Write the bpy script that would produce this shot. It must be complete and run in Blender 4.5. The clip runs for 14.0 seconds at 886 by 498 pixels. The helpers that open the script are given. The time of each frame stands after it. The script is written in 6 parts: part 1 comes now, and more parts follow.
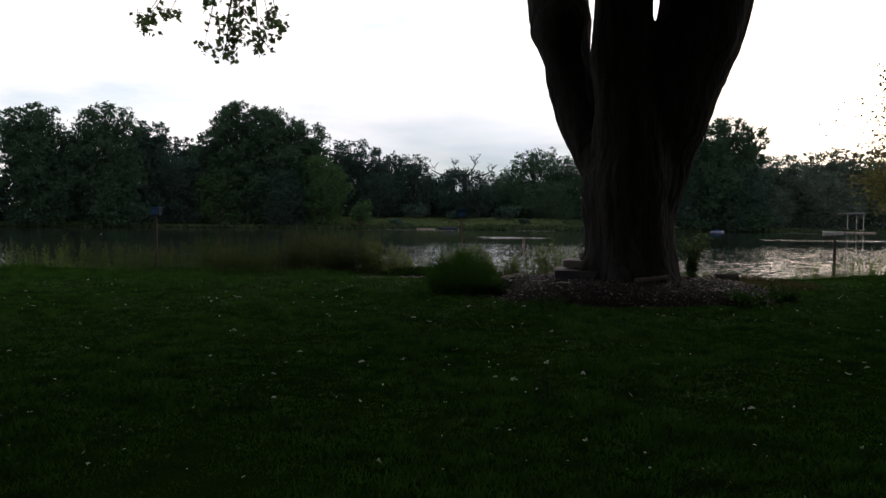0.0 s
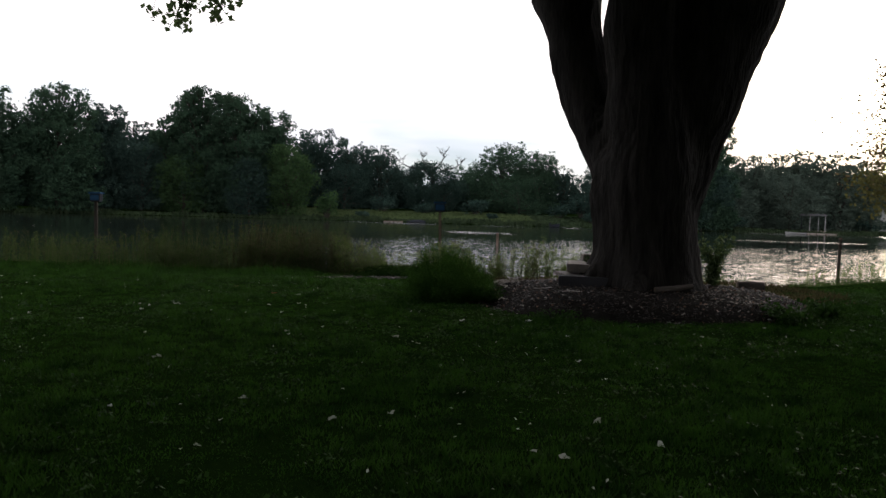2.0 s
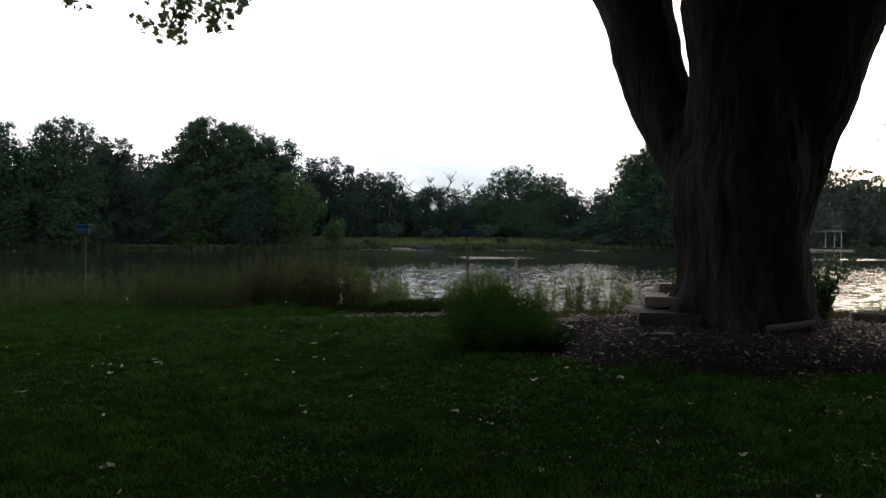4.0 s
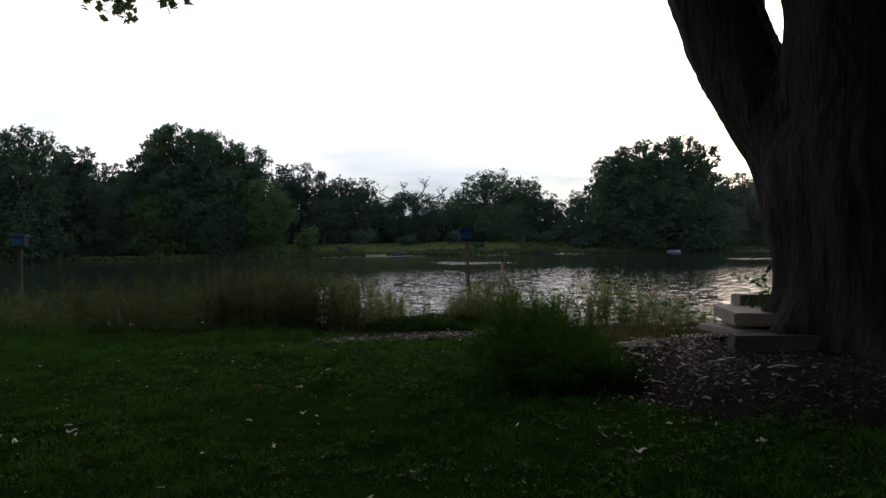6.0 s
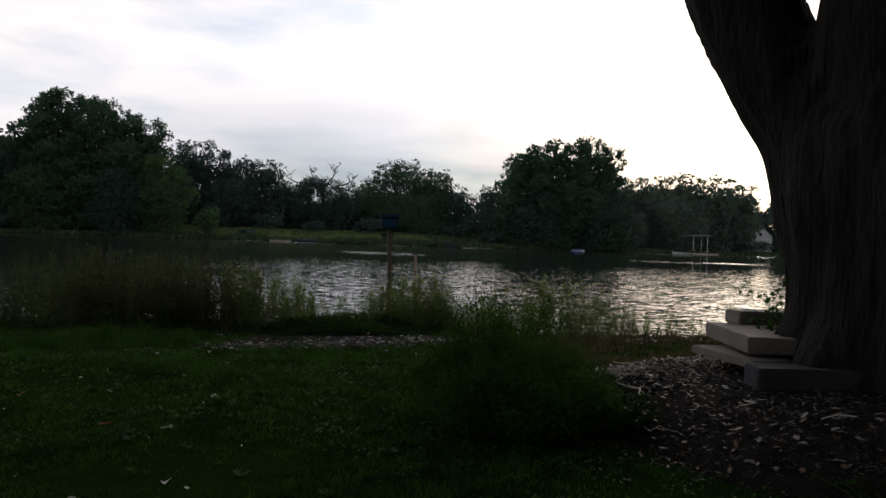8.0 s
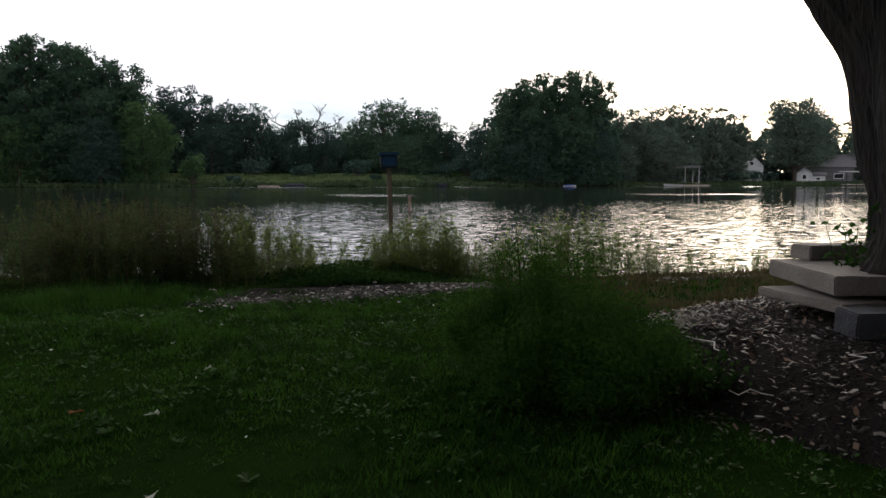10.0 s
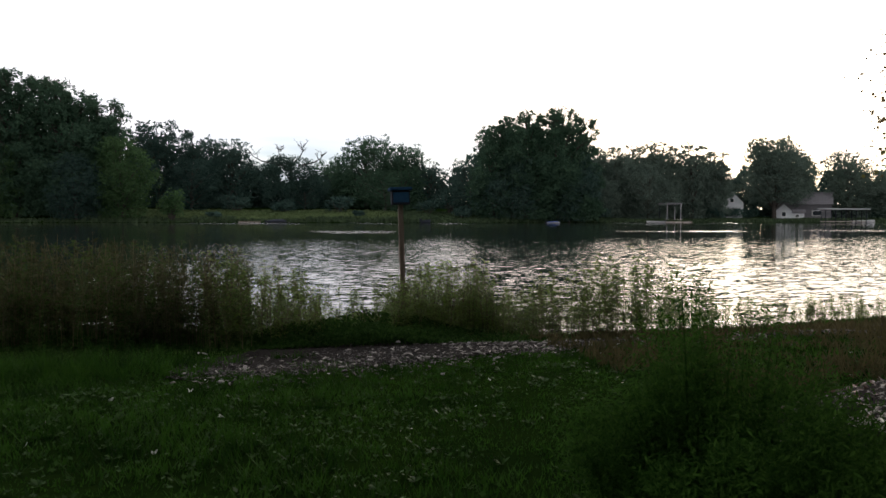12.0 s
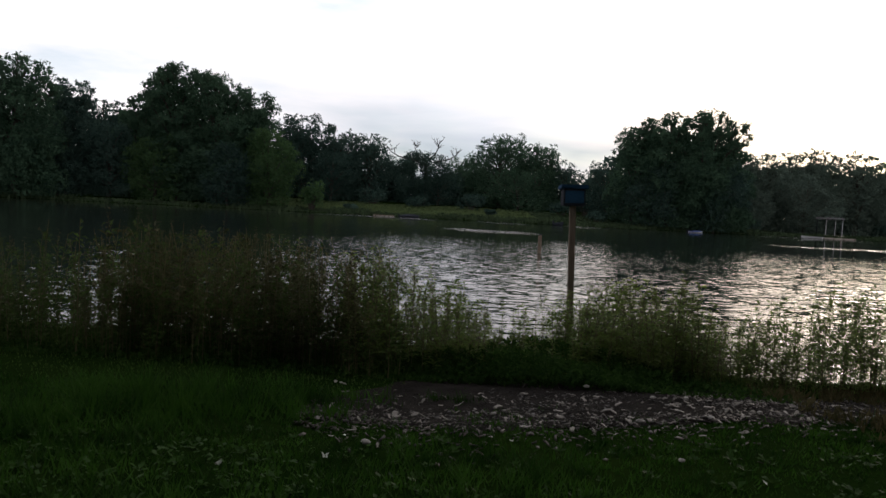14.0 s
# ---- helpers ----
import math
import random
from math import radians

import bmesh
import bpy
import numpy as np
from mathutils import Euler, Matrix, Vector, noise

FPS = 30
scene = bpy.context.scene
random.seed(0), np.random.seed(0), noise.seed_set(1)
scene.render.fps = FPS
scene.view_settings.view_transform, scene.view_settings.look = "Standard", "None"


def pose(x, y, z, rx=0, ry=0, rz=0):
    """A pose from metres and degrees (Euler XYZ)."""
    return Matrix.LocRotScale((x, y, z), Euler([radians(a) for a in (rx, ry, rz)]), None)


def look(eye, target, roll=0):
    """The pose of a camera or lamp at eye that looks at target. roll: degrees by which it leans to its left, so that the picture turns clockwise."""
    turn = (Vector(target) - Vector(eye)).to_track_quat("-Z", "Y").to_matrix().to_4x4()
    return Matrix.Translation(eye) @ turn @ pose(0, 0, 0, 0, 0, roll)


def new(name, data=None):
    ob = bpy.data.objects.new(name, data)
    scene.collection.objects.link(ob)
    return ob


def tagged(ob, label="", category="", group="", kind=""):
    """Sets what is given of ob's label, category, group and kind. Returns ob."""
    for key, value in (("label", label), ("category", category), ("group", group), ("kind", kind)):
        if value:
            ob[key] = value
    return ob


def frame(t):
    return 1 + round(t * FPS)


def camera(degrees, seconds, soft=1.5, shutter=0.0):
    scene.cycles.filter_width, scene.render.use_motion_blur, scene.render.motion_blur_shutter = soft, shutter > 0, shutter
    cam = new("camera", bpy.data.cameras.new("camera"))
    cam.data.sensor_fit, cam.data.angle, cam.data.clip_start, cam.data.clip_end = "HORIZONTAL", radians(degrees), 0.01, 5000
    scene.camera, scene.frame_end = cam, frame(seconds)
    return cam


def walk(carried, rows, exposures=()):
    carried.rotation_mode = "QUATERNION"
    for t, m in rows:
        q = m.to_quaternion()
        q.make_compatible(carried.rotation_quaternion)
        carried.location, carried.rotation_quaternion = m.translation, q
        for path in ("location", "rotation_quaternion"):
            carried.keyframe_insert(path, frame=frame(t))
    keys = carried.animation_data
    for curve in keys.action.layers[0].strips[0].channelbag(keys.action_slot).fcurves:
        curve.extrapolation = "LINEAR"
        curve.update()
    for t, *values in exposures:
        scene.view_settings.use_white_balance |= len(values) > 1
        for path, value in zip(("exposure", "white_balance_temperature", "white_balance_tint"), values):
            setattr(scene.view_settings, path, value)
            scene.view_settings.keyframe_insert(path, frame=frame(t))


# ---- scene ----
SECONDS = 14.0
cam = camera(65.1, SECONDS, soft=1.5)
PATH = [
    (0, (0.0, 0.0, 1.611), (-0.094, 1.996, 1.528), 0.5),
    (0.5, (-0.075, 0.593, 1.622), (-0.06, 2.592, 1.55), -0.3),
    (1, (-0.175, 1.216, 1.644), (-0.13, 3.215, 1.603), 2.1),
    (1.5, (-0.364, 1.79, 1.608), (-0.321, 3.788, 1.508), 0.6),
    (2, (-0.461, 2.366, 1.613), (-0.455, 4.363, 1.513), 1.7),
    (2.5, (-0.65, 2.944, 1.587), (-0.596, 4.938, 1.445), 1.6),
    (3, (-0.726, 3.584, 1.598), (-0.655, 5.58, 1.492), 0.4),
    (3.2, (-0.853, 3.835, 1.656), (-0.846, 5.835, 1.63), 1.9),
    (5.3, (-1.355, 6.67, 1.49), (-1.388, 8.669, 1.448), -2.3),
    (5.5, (-1.517, 6.933, 1.615), (-1.531, 8.93, 1.508), -0.1),
    (6, (-1.719, 7.532, 1.586), (-1.655, 9.531, 1.575), -0.8),
    (6.5, (-1.834, 8.147, 1.571), (-1.83, 10.146, 1.528), -0.9),
    (7, (-1.96, 8.727, 1.609), (-1.962, 10.727, 1.582), 1.2),
    (7.5, (-2.015, 9.287, 1.567), (-1.814, 11.276, 1.517), -0.1),
    (8, (-1.93, 9.7, 1.569), (-1.599, 11.672, 1.534), 2.0),
    (8.2, (-1.95, 9.79, 1.562), (-1.435, 11.72, 1.468), 2.6),
    (10.3, (-2.128, 10.985, 1.514), (-1.788, 12.944, 1.303), -0.4),
    (10.5, (-2.231, 11.125, 1.521), (-1.892, 13.084, 1.306), -1.1),
    (11, (-2.291, 11.568, 1.517), (-2.123, 13.553, 1.342), -0.3),
    (11.5, (-2.342, 12.021, 1.554), (-2.242, 14.009, 1.355), 1.6),
    (12, (-2.461, 12.613, 1.544), (-2.044, 14.566, 1.441), 0.2),
    (12.5, (-2.48, 13.101, 1.521), (-2.25, 15.086, 1.439), -0.9),
    (13, (-2.609, 13.616, 1.507), (-2.564, 15.61, 1.372), 3.8),
    (13.5, (-2.76, 14.139, 1.532), (-2.7, 16.128, 1.333), 0.9),
    (14, (-2.816, 14.691, 1.54), (-2.761, 16.687, 1.426), 3.0),
]
EXPOSURES = [(0, 0.15), (0.5, 0.3), (1.0, 0.45), (1.5, 0.42), (3.0, 0.6), (5.5, 0.36), (6.5, 0.3), (7.0, 0.24), (8.0, -0.15), (10.5, 0.76), (11.5, 0.78), (12.0, 0.62), (12.5, 0.34), (13.0, 0.1), (14.0, 0.1)]
walk(cam, [(t, look(eye, target, roll)) for t, eye, target, roll in PATH], EXPOSURES)

# ---- world, sun, exposure ----
SUN_TURN, SUN_HEIGHT = 34.5, 19.0      # degrees to the right of +y, degrees over the horizon
world = bpy.data.worlds.new("dusk_sky")
scene.world = world
world.use_nodes = True
wn, wl = world.node_tree.nodes, world.node_tree.links
wn.clear()
sky = wn.new("ShaderNodeTexSky")
sky.sky_type = "NISHITA"
sky.sun_disc = False
sky.sun_elevation = radians(SUN_HEIGHT)
sky.sun_rotation = radians(SUN_TURN)
sky.air_density, sky.dust_density, sky.ozone_density = 1.0, 1.2, 2.0
coord = wn.new("ShaderNodeTexCoord")
stretch = wn.new("ShaderNodeMapping")
stretch.inputs["Scale"].default_value = (1.2, 1.2, 4.5)
cloud = wn.new("ShaderNodeTexNoise")
cloud.inputs["Scale"].default_value = 2.1
cloud.inputs["Detail"].default_value = 6.0
cloud.inputs["Roughness"].default_value = 0.55
cloud_ramp = wn.new("ShaderNodeValToRGB")
cloud_ramp.color_ramp.elements[0].position, cloud_ramp.color_ramp.elements[1].position = 0.20, 0.53
bright = wn.new("ShaderNodeRGBToBW")
veil = wn.new("ShaderNodeMath")
veil.operation = "POWER"
veil.inputs[1].default_value = 0.27
whiten = wn.new("ShaderNodeMix")
whiten.data_type, whiten.blend_type = "RGBA", "MULTIPLY"
whiten.inputs["Factor"].default_value = 1.0
sunward = wn.new("ShaderNodeVectorMath")
sunward.operation = "DOT_PRODUCT"
sunward.inputs[1].default_value = (math.sin(radians(SUN_TURN)), math.cos(radians(SUN_TURN)), 0.0)
tint = wn.new("ShaderNodeMix")                  # the cloud veil is warm on the sun's side and cool away from it
tint.data_type = "RGBA"
tint.inputs["A"].default_value = (5.5, 5.2, 5.25, 1.0)
tint.inputs["B"].default_value = (6.8, 5.65, 4.6, 1.0)
near_sun = wn.new("ShaderNodeMapRange")
near_sun.inputs["From Min"].default_value, near_sun.inputs["From Max"].default_value = 0.86, 0.99
cloud_mix = wn.new("ShaderNodeMix")
cloud_mix.data_type = "RGBA"
back = wn.new("ShaderNodeBackground")
back.inputs["Strength"].default_value = 0.15
wout = wn.new("ShaderNodeOutputWorld")
wl.new(coord.outputs["Generated"], stretch.inputs["Vector"])
wl.new(stretch.outputs[0], cloud.inputs["Vector"])
wl.new(cloud.outputs["Fac"], cloud_ramp.inputs["Fac"])
wl.new(cloud_ramp.outputs["Color"], cloud_mix.inputs["Factor"])
wl.new(coord.outputs["Generated"], sunward.inputs[0])
wl.new(sunward.outputs["Value"], near_sun.inputs["Value"])
wl.new(near_sun.outputs[0], tint.inputs["Factor"])
wl.new(tint.outputs["Result"], whiten.inputs["B"])
wl.new(sky.outputs[0], bright.inputs[0])
wl.new(bright.outputs[0], veil.inputs[0])
wl.new(veil.outputs[0], whiten.inputs["A"])
wl.new(sky.outputs[0], cloud_mix.inputs["A"])
wl.new(whiten.outputs["Result"], cloud_mix.inputs["B"])
# thin blue-grey streaks of cloud low in the sky, away from the sun, and a faint blush beside them
lay = wn.new("ShaderNodeMapping")
lay.inputs["Scale"].default_value = (1.5, 1.5, 8.0)
lay.inputs["Rotation"].default_value = (radians(3), radians(-4), radians(20))
streak = wn.new("ShaderNodeTexNoise")
streak.inputs["Scale"].default_value, streak.inputs["Detail"].default_value, streak.inputs["Distortion"].default_value = 1.9, 4.0, 0.5
streak_ramp = wn.new("ShaderNodeValToRGB")
streak_ramp.color_ramp.elements[0].position, streak_ramp.color_ramp.elements[1].position = 0.34, 0.66
blush_ramp = wn.new("ShaderNodeValToRGB")
blush_ramp.color_ramp.elements[0].position, blush_ramp.color_ramp.elements[1].position = 0.36, 0.50
blush_ramp.color_ramp.elements[0].color, blush_ramp.color_ramp.elements[1].color = (1, 0.955, 0.95, 1), (1, 1, 1, 1)
rise_xyz = wn.new("ShaderNodeSeparateXYZ")
low_sky = wn.new("ShaderNodeMapRange")
for key, value in (("From Min", 0.09), ("From Max", 0.24), ("To Min", 1.0), ("To Max", 0.0)):
    low_sky.inputs[key].default_value = value
from_sun = wn.new("ShaderNodeValToRGB")
while len(from_sun.color_ramp.elements) < 4:
    from_sun.color_ramp.elements.new(0.5)
for el, (at, v) in zip(from_sun.color_ramp.elements, ((0.50, 0.12), (0.80, 1.0), (0.94, 0.9), (0.99, 0.0))):
    el.position, el.color = at, (v, v, v, 1)
mask_a, mask_b = wn.new("ShaderNodeMath"), wn.new("ShaderNodeMath")
mask_a.operation = mask_b.operation = "MULTIPLY"
streak_floor = wn.new("ShaderNodeMapRange")
streak_floor.inputs["To Min"].default_value = 0.6
wl.new(streak_ramp.outputs["Color"], streak_floor.inputs["Value"])
streaked = wn.new("ShaderNodeMix")
streaked.data_type, streaked.blend_type = "RGBA", "MULTIPLY"
streaked.inputs["B"].default_value = (0.26, 0.32, 0.39, 1.0)
blushed = wn.new("ShaderNodeMix")
blushed.data_type, blushed.blend_type = "RGBA", "MULTIPLY"
wl.new(coord.outputs["Generated"], lay.inputs["Vector"])
wl.new(lay.outputs[0], streak.inputs["Vector"])
wl.new(streak.outputs["Fac"], streak_ramp.inputs["Fac"])
wl.new(streak.outputs["Fac"], blush_ramp.inputs["Fac"])
wl.new(coord.outputs["Generated"], rise_xyz.inputs[0])
wl.new(rise_xyz.outputs["Z"], low_sky.inputs["Value"])
wl.new(sunward.outputs["Value"], from_sun.inputs["Fac"])
wl.new(low_sky.outputs[0], mask_a.inputs[0])
wl.new(from_sun.outputs[0], mask_a.inputs[1])
wl.new(mask_a.outputs[0], mask_b.inputs[0])
wl.new(streak_floor.outputs[0], mask_b.inputs[1])
wl.new(cloud_mix.outputs["Result"], blushed.inputs["A"])
wl.new(blush_ramp.outputs["Color"], blushed.inputs["B"])
wl.new(mask_a.outputs[0], blushed.inputs["Factor"])
wl.new(blushed.outputs["Result"], streaked.inputs["A"])
wl.new(mask_b.outputs[0], streaked.inputs["Factor"])
wl.new(streaked.outputs["Result"], back.inputs["Color"])
wl.new(back.outputs[0], wout.inputs["Surface"])

sun_data = bpy.data.lights.new("sun", "SUN")
sun_data.energy, sun_data.angle, sun_data.color = 0.32, radians(8), (1.0, 0.88, 0.74)
sun = new("sun", sun_data)
sa, se = radians(SUN_TURN), radians(SUN_HEIGHT)
sun.matrix_world = look((0, 0, 60), Vector((0, 0, 60)) - Vector((math.sin(sa) * math.cos(se), math.cos(sa) * math.cos(se), math.sin(se))))

# ---- materials ----


def ramp(nodes, links, source, stops):
    r = nodes.new("ShaderNodeValToRGB")
    els = r.color_ramp.elements
    while len(els) < len(stops):
        els.new(0.5)
    for el, (at, colour) in zip(els, stops):
        el.position, el.color = at, (*colour, 1.0)
    links.new(source, r.inputs["Fac"])
    return r


def surface(name, low, high, scale=6.0, fine=60.0, rough=0.8, bump=0.3, squash=(1, 1, 1), spread=0.25, metal=0.0, depth=0.02, gloss=0.3):
    """A material whose colour runs from low to high by coarse and fine noise, with a bump of the fine one and a shift from object to object."""
    m = bpy.data.materials.new(name)
    m.use_nodes = True
    n, l = m.node_tree.nodes, m.node_tree.links
    b = n["Principled BSDF"]
    tc, mp = n.new("ShaderNodeTexCoord"), n.new("ShaderNodeMapping")
    mp.inputs["Scale"].default_value = squash
    l.new(tc.outputs["Object"], mp.inputs["Vector"])
    big, small = n.new("ShaderNodeTexNoise"), n.new("ShaderNodeTexNoise")
    big.inputs["Scale"].default_value, small.inputs["Scale"].default_value = scale, fine
    big.inputs["Detail"].default_value, small.inputs["Detail"].default_value = 4.0, 3.0
    l.new(mp.outputs[0], big.inputs["Vector"])
    l.new(mp.outputs[0], small.inputs["Vector"])
    mix = n.new("ShaderNodeMath")
    mix.operation = "MULTIPLY_ADD"
    mix.inputs[1].default_value = 0.45
    l.new(small.outputs["Fac"], mix.inputs[0])
    half = n.new("ShaderNodeMath")
    half.operation = "MULTIPLY"
    half.inputs[1].default_value = 0.6
    l.new(big.outputs["Fac"], half.inputs[0])
    l.new(half.outputs[0], mix.inputs[2])
    info = n.new("ShaderNodeObjectInfo")
    shift = n.new("ShaderNodeMath")
    shift.operation = "MULTIPLY_ADD"
    shift.inputs[1].default_value = spread
    l.new(info.outputs["Random"], shift.inputs[0])
    l.new(mix.outputs[0], shift.inputs[2])
    r = ramp(n, l, shift.outputs[0], [(0.32, low), (0.82, high)])
    l.new(r.outputs[0], b.inputs["Base Color"])
    b.inputs["Roughness"].default_value = rough
    b.inputs["Metallic"].default_value = metal
    b.inputs["Specular IOR Level"].default_value = gloss
    bm_node = n.new("ShaderNodeBump")
    bm_node.inputs["Strength"].default_value = bump
    bm_node.inputs["Distance"].default_value = depth
    l.new(small.outputs["Fac"], bm_node.inputs["Height"])
    l.new(bm_node.outputs[0], b.inputs["Normal"])
    return m


def leafy(name, low, high, through_share=0.35, gloss=0.35, pale=None, rough=0.85, patch=0.6, depth=0.7, own=0.5, span=(0.2, 0.85)):
    """Leaves: each island has its own shade; light comes through in part."""
    m = bpy.data.materials.new(name)
    m.use_nodes = True
    n, l = m.node_tree.nodes, m.node_tree.links
    b, out = n["Principled BSDF"], n["Material Output"]
    geo = n.new("ShaderNodeNewGeometry")
    tc, ns = n.new("ShaderNodeTexCoord"), n.new("ShaderNodeTexNoise")
    ns.inputs["Scale"].default_value = patch
    l.new(tc.outputs["Object"], ns.inputs["Vector"])
    add = n.new("ShaderNodeMath")
    add.operation = "MULTIPLY_ADD"
    add.inputs[1].default_value = own
    l.new(geo.outputs["Random Per Island"], add.inputs[0])
    sub = n.new("ShaderNodeMath")
    sub.operation = "MULTIPLY"
    sub.inputs[1].default_value = depth
    l.new(ns.outputs["Fac"], sub.inputs[0])
    l.new(sub.outputs[0], add.inputs[2])
    r = ramp(n, l, add.outputs[0], [(span[0], low), (span[1], high)] + ([(0.92, pale)] if pale else []))
    l.new(r.outputs[0], b.inputs["Base Color"])
    b.inputs["Roughness"].default_value = rough
    b.inputs["Specular IOR Level"].default_value = gloss
    tr, mx = n.new("ShaderNodeBsdfTranslucent"), n.new("ShaderNodeMixShader")
    l.new(r.outputs[0], tr.inputs["Color"])
    mx.inputs[0].default_value = through_share
    l.new(b.outputs[0], mx.inputs[1])
    l.new(tr.outputs[0], mx.inputs[2])
    l.new(mx.outputs[0], out.inputs["Surface"])
    return m


def water_surface():
    """Dark lake water: the slope of each ripple is drawn from stretched noise, so that it glitters at any distance."""
    m = bpy.data.materials.new("lake_water")
    m.use_nodes = True
    n, l = m.node_tree.nodes, m.node_tree.links
    b = n["Principled BSDF"]
    b.inputs["Base Color"].default_value = (0.012, 0.016, 0.014, 1)
    b.inputs["Roughness"].default_value = 0.03
    b.inputs["IOR"].default_value = 1.33
    tc = n.new("ShaderNodeTexCoord")

    def field(scale, squash, detail, turn=6, bend=0.0):
        mp, ns = n.new("ShaderNodeMapping"), n.new("ShaderNodeTexNoise")
        mp.inputs["Scale"].default_value = squash
        mp.inputs["Rotation"].default_value = (0, 0, radians(turn))
        l.new(tc.outputs["Object"], mp.inputs["Vector"])
        l.new(mp.outputs[0], ns.inputs["Vector"])
        ns.inputs["Scale"].default_value, ns.inputs["Detail"].default_value = scale, detail
        ns.inputs["Distortion"].default_value = bend
        return ns

    def sums(kind, a, c):
        q = n.new("ShaderNodeMath")
        q.operation = kind
        for k, v in enumerate((a, c)):
            if isinstance(v, (int, float)):
                q.inputs[k].default_value = v
            else:
                l.new(v, q.inputs[k])
        return q.outputs[0]

    def span(value, a, c, low, high):
        r = n.new("ShaderNodeMapRange")
        l.new(value, r.inputs["Value"])
        for key, v in (("From Min", a), ("From Max", c), ("To Min", low), ("To Max", high)):
            r.inputs[key].default_value = v
        return r.outputs[0]

    calm = field(0.03, (0.35, 1.6, 1.0), 3.0).outputs["Fac"]
    split = n.new("ShaderNodeSeparateXYZ")
    l.new(tc.outputs["Object"], split.inputs[0])
    gust = span(calm, 0.36, 0.58, 0.55, 1.0)
    ragged = sums("ADD", split.outputs["Y"], sums("MULTIPLY", sums("SUBTRACT", calm, 0.5), 90.0))
    lee = span(ragged, LEE_NEAR, LEE_FAR, 1.0, 0.3)                  # calm under the lee of the far woods
    cove = span(split.outputs["X"], -18.0, 8.0, 0.35, 1.0)            # and in the cove under the tall cottonwoods
    share = sums("DIVIDE", sums("ADD", split.outputs["Y"], sums("MULTIPLY", sums("SUBTRACT", calm, 0.5), 24.0)), 200.0)
    breeze = ramp(n, l, share, [(at, (v, v, v)) for at, v in ((0.425, 0.0), (0.44, 2.0), (0.475, 2.0), (0.49, 0.0), (0.735, 0.0), (0.75, 5.0), (0.86, 5.0))])
    broken = span(field(0.05, (1.0, 0.35, 1.0), 2.0).outputs["Fac"], 0.46, 0.58, 0.05, 1.0)      # the breeze touches down in patches
    amount = sums("MAXIMUM", sums("MULTIPLY", sums("MULTIPLY", gust, lee), cove), sums("MULTIPLY", breeze.outputs[0], sums("MULTIPLY", broken, span(split.outputs["X"], -40.0, -8.0, 0.0, 1.0))))
    slopes = []
    for ns, size in ((field(4.2, (0.36, 1.0, 1.0), 1.0, 3, 0.2), WAVE_LONG), (field(12.0, (0.34, 1.0, 1.0), 1.5, -4, 0.3), WAVE_SHORT)):
        centred, scaled = n.new("ShaderNodeVectorMath"), n.new("ShaderNodeVectorMath")
        centred.operation, scaled.operation = "SUBTRACT", "MULTIPLY"
        centred.inputs[1].default_value = (0.5, 0.5, 0.5)
        scaled.inputs[1].default_value = (size * 0.45, size, 0.0)
        l.new(ns.outputs["Color"], centred.inputs[0])
        l.new(centred.outputs[0], scaled.inputs[0])
        slopes.append(scaled.outputs[0])
    both, sway, up, unit = (n.new("ShaderNodeVectorMath") for _ in range(4))
    both.operation, sway.operation, up.operation, unit.operation = "ADD", "SCALE", "ADD", "NORMALIZE"
    l.new(slopes[0], both.inputs[0])
    l.new(slopes[1], both.inputs[1])
    l.new(both.outputs[0], sway.inputs[0])
    l.new(amount, sway.inputs["Scale"])
    up.inputs[1].default_value = (0, 0, 1)
    l.new(sway.outputs[0], up.inputs[0])
    l.new(up.outputs[0], unit.inputs[0])
    l.new(unit.outputs[0], b.inputs["Normal"])
    return m


WAVE_LONG, WAVE_SHORT = 0.40, 0.44        # how steep the long and the short ripples are
LEE_NEAR, LEE_FAR = 52.0, 80.0            # metres out at which the calm water begins
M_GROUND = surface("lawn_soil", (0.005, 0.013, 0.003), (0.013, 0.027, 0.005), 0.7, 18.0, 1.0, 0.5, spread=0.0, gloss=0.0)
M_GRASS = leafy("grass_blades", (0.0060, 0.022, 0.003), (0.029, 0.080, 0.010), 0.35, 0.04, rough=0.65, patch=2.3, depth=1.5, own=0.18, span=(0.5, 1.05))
M_WEED = leafy("weed_leaves", (0.009, 0.030, 0.005), (0.036, 0.084, 0.016), 0.35, 0.06, rough=0.55)
M_MULCH = surface("mulch_soil", (0.006, 0.0055, 0.0052), (0.028, 0.025, 0.023), 5.0, 45.0, 0.95, 0.8, spread=0.0, depth=0.03, gloss=0.02)
M_CHIP = leafy("wood_chips", (0.006, 0.005, 0.0046), (0.034, 0.028, 0.024), 0.0, 0.25, (0.15, 0.137, 0.122), rough=0.6, own=0.57, depth=0.55, patch=3.0, span=(0.3, 0.78))
M_STICK = surface("bare_wood", (0.22, 0.205, 0.19), (0.52, 0.49, 0.45), 8.0, 60.0, 0.8, 0.4)
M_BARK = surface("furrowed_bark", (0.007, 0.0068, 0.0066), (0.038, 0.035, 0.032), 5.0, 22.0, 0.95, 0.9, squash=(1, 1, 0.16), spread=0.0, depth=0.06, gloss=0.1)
M_FARBARK = surface("far_bark", (0.016, 0.014, 0.012), (0.05, 0.043, 0.036), 2.0, 9.0, 0.95, 0.3, squash=(1, 1, 0.3))
M_DEADWOOD = surface("dead_branch_wood", (0.022, 0.021, 0.021), (0.05, 0.048, 0.047), 2.0, 9.0, 0.9, 0.2)
M_FALLEN = leafy("fallen_leaf", (0.18, 0.19, 0.16), (0.58, 0.60, 0.55), 0.25, 0.6, rough=0.45)
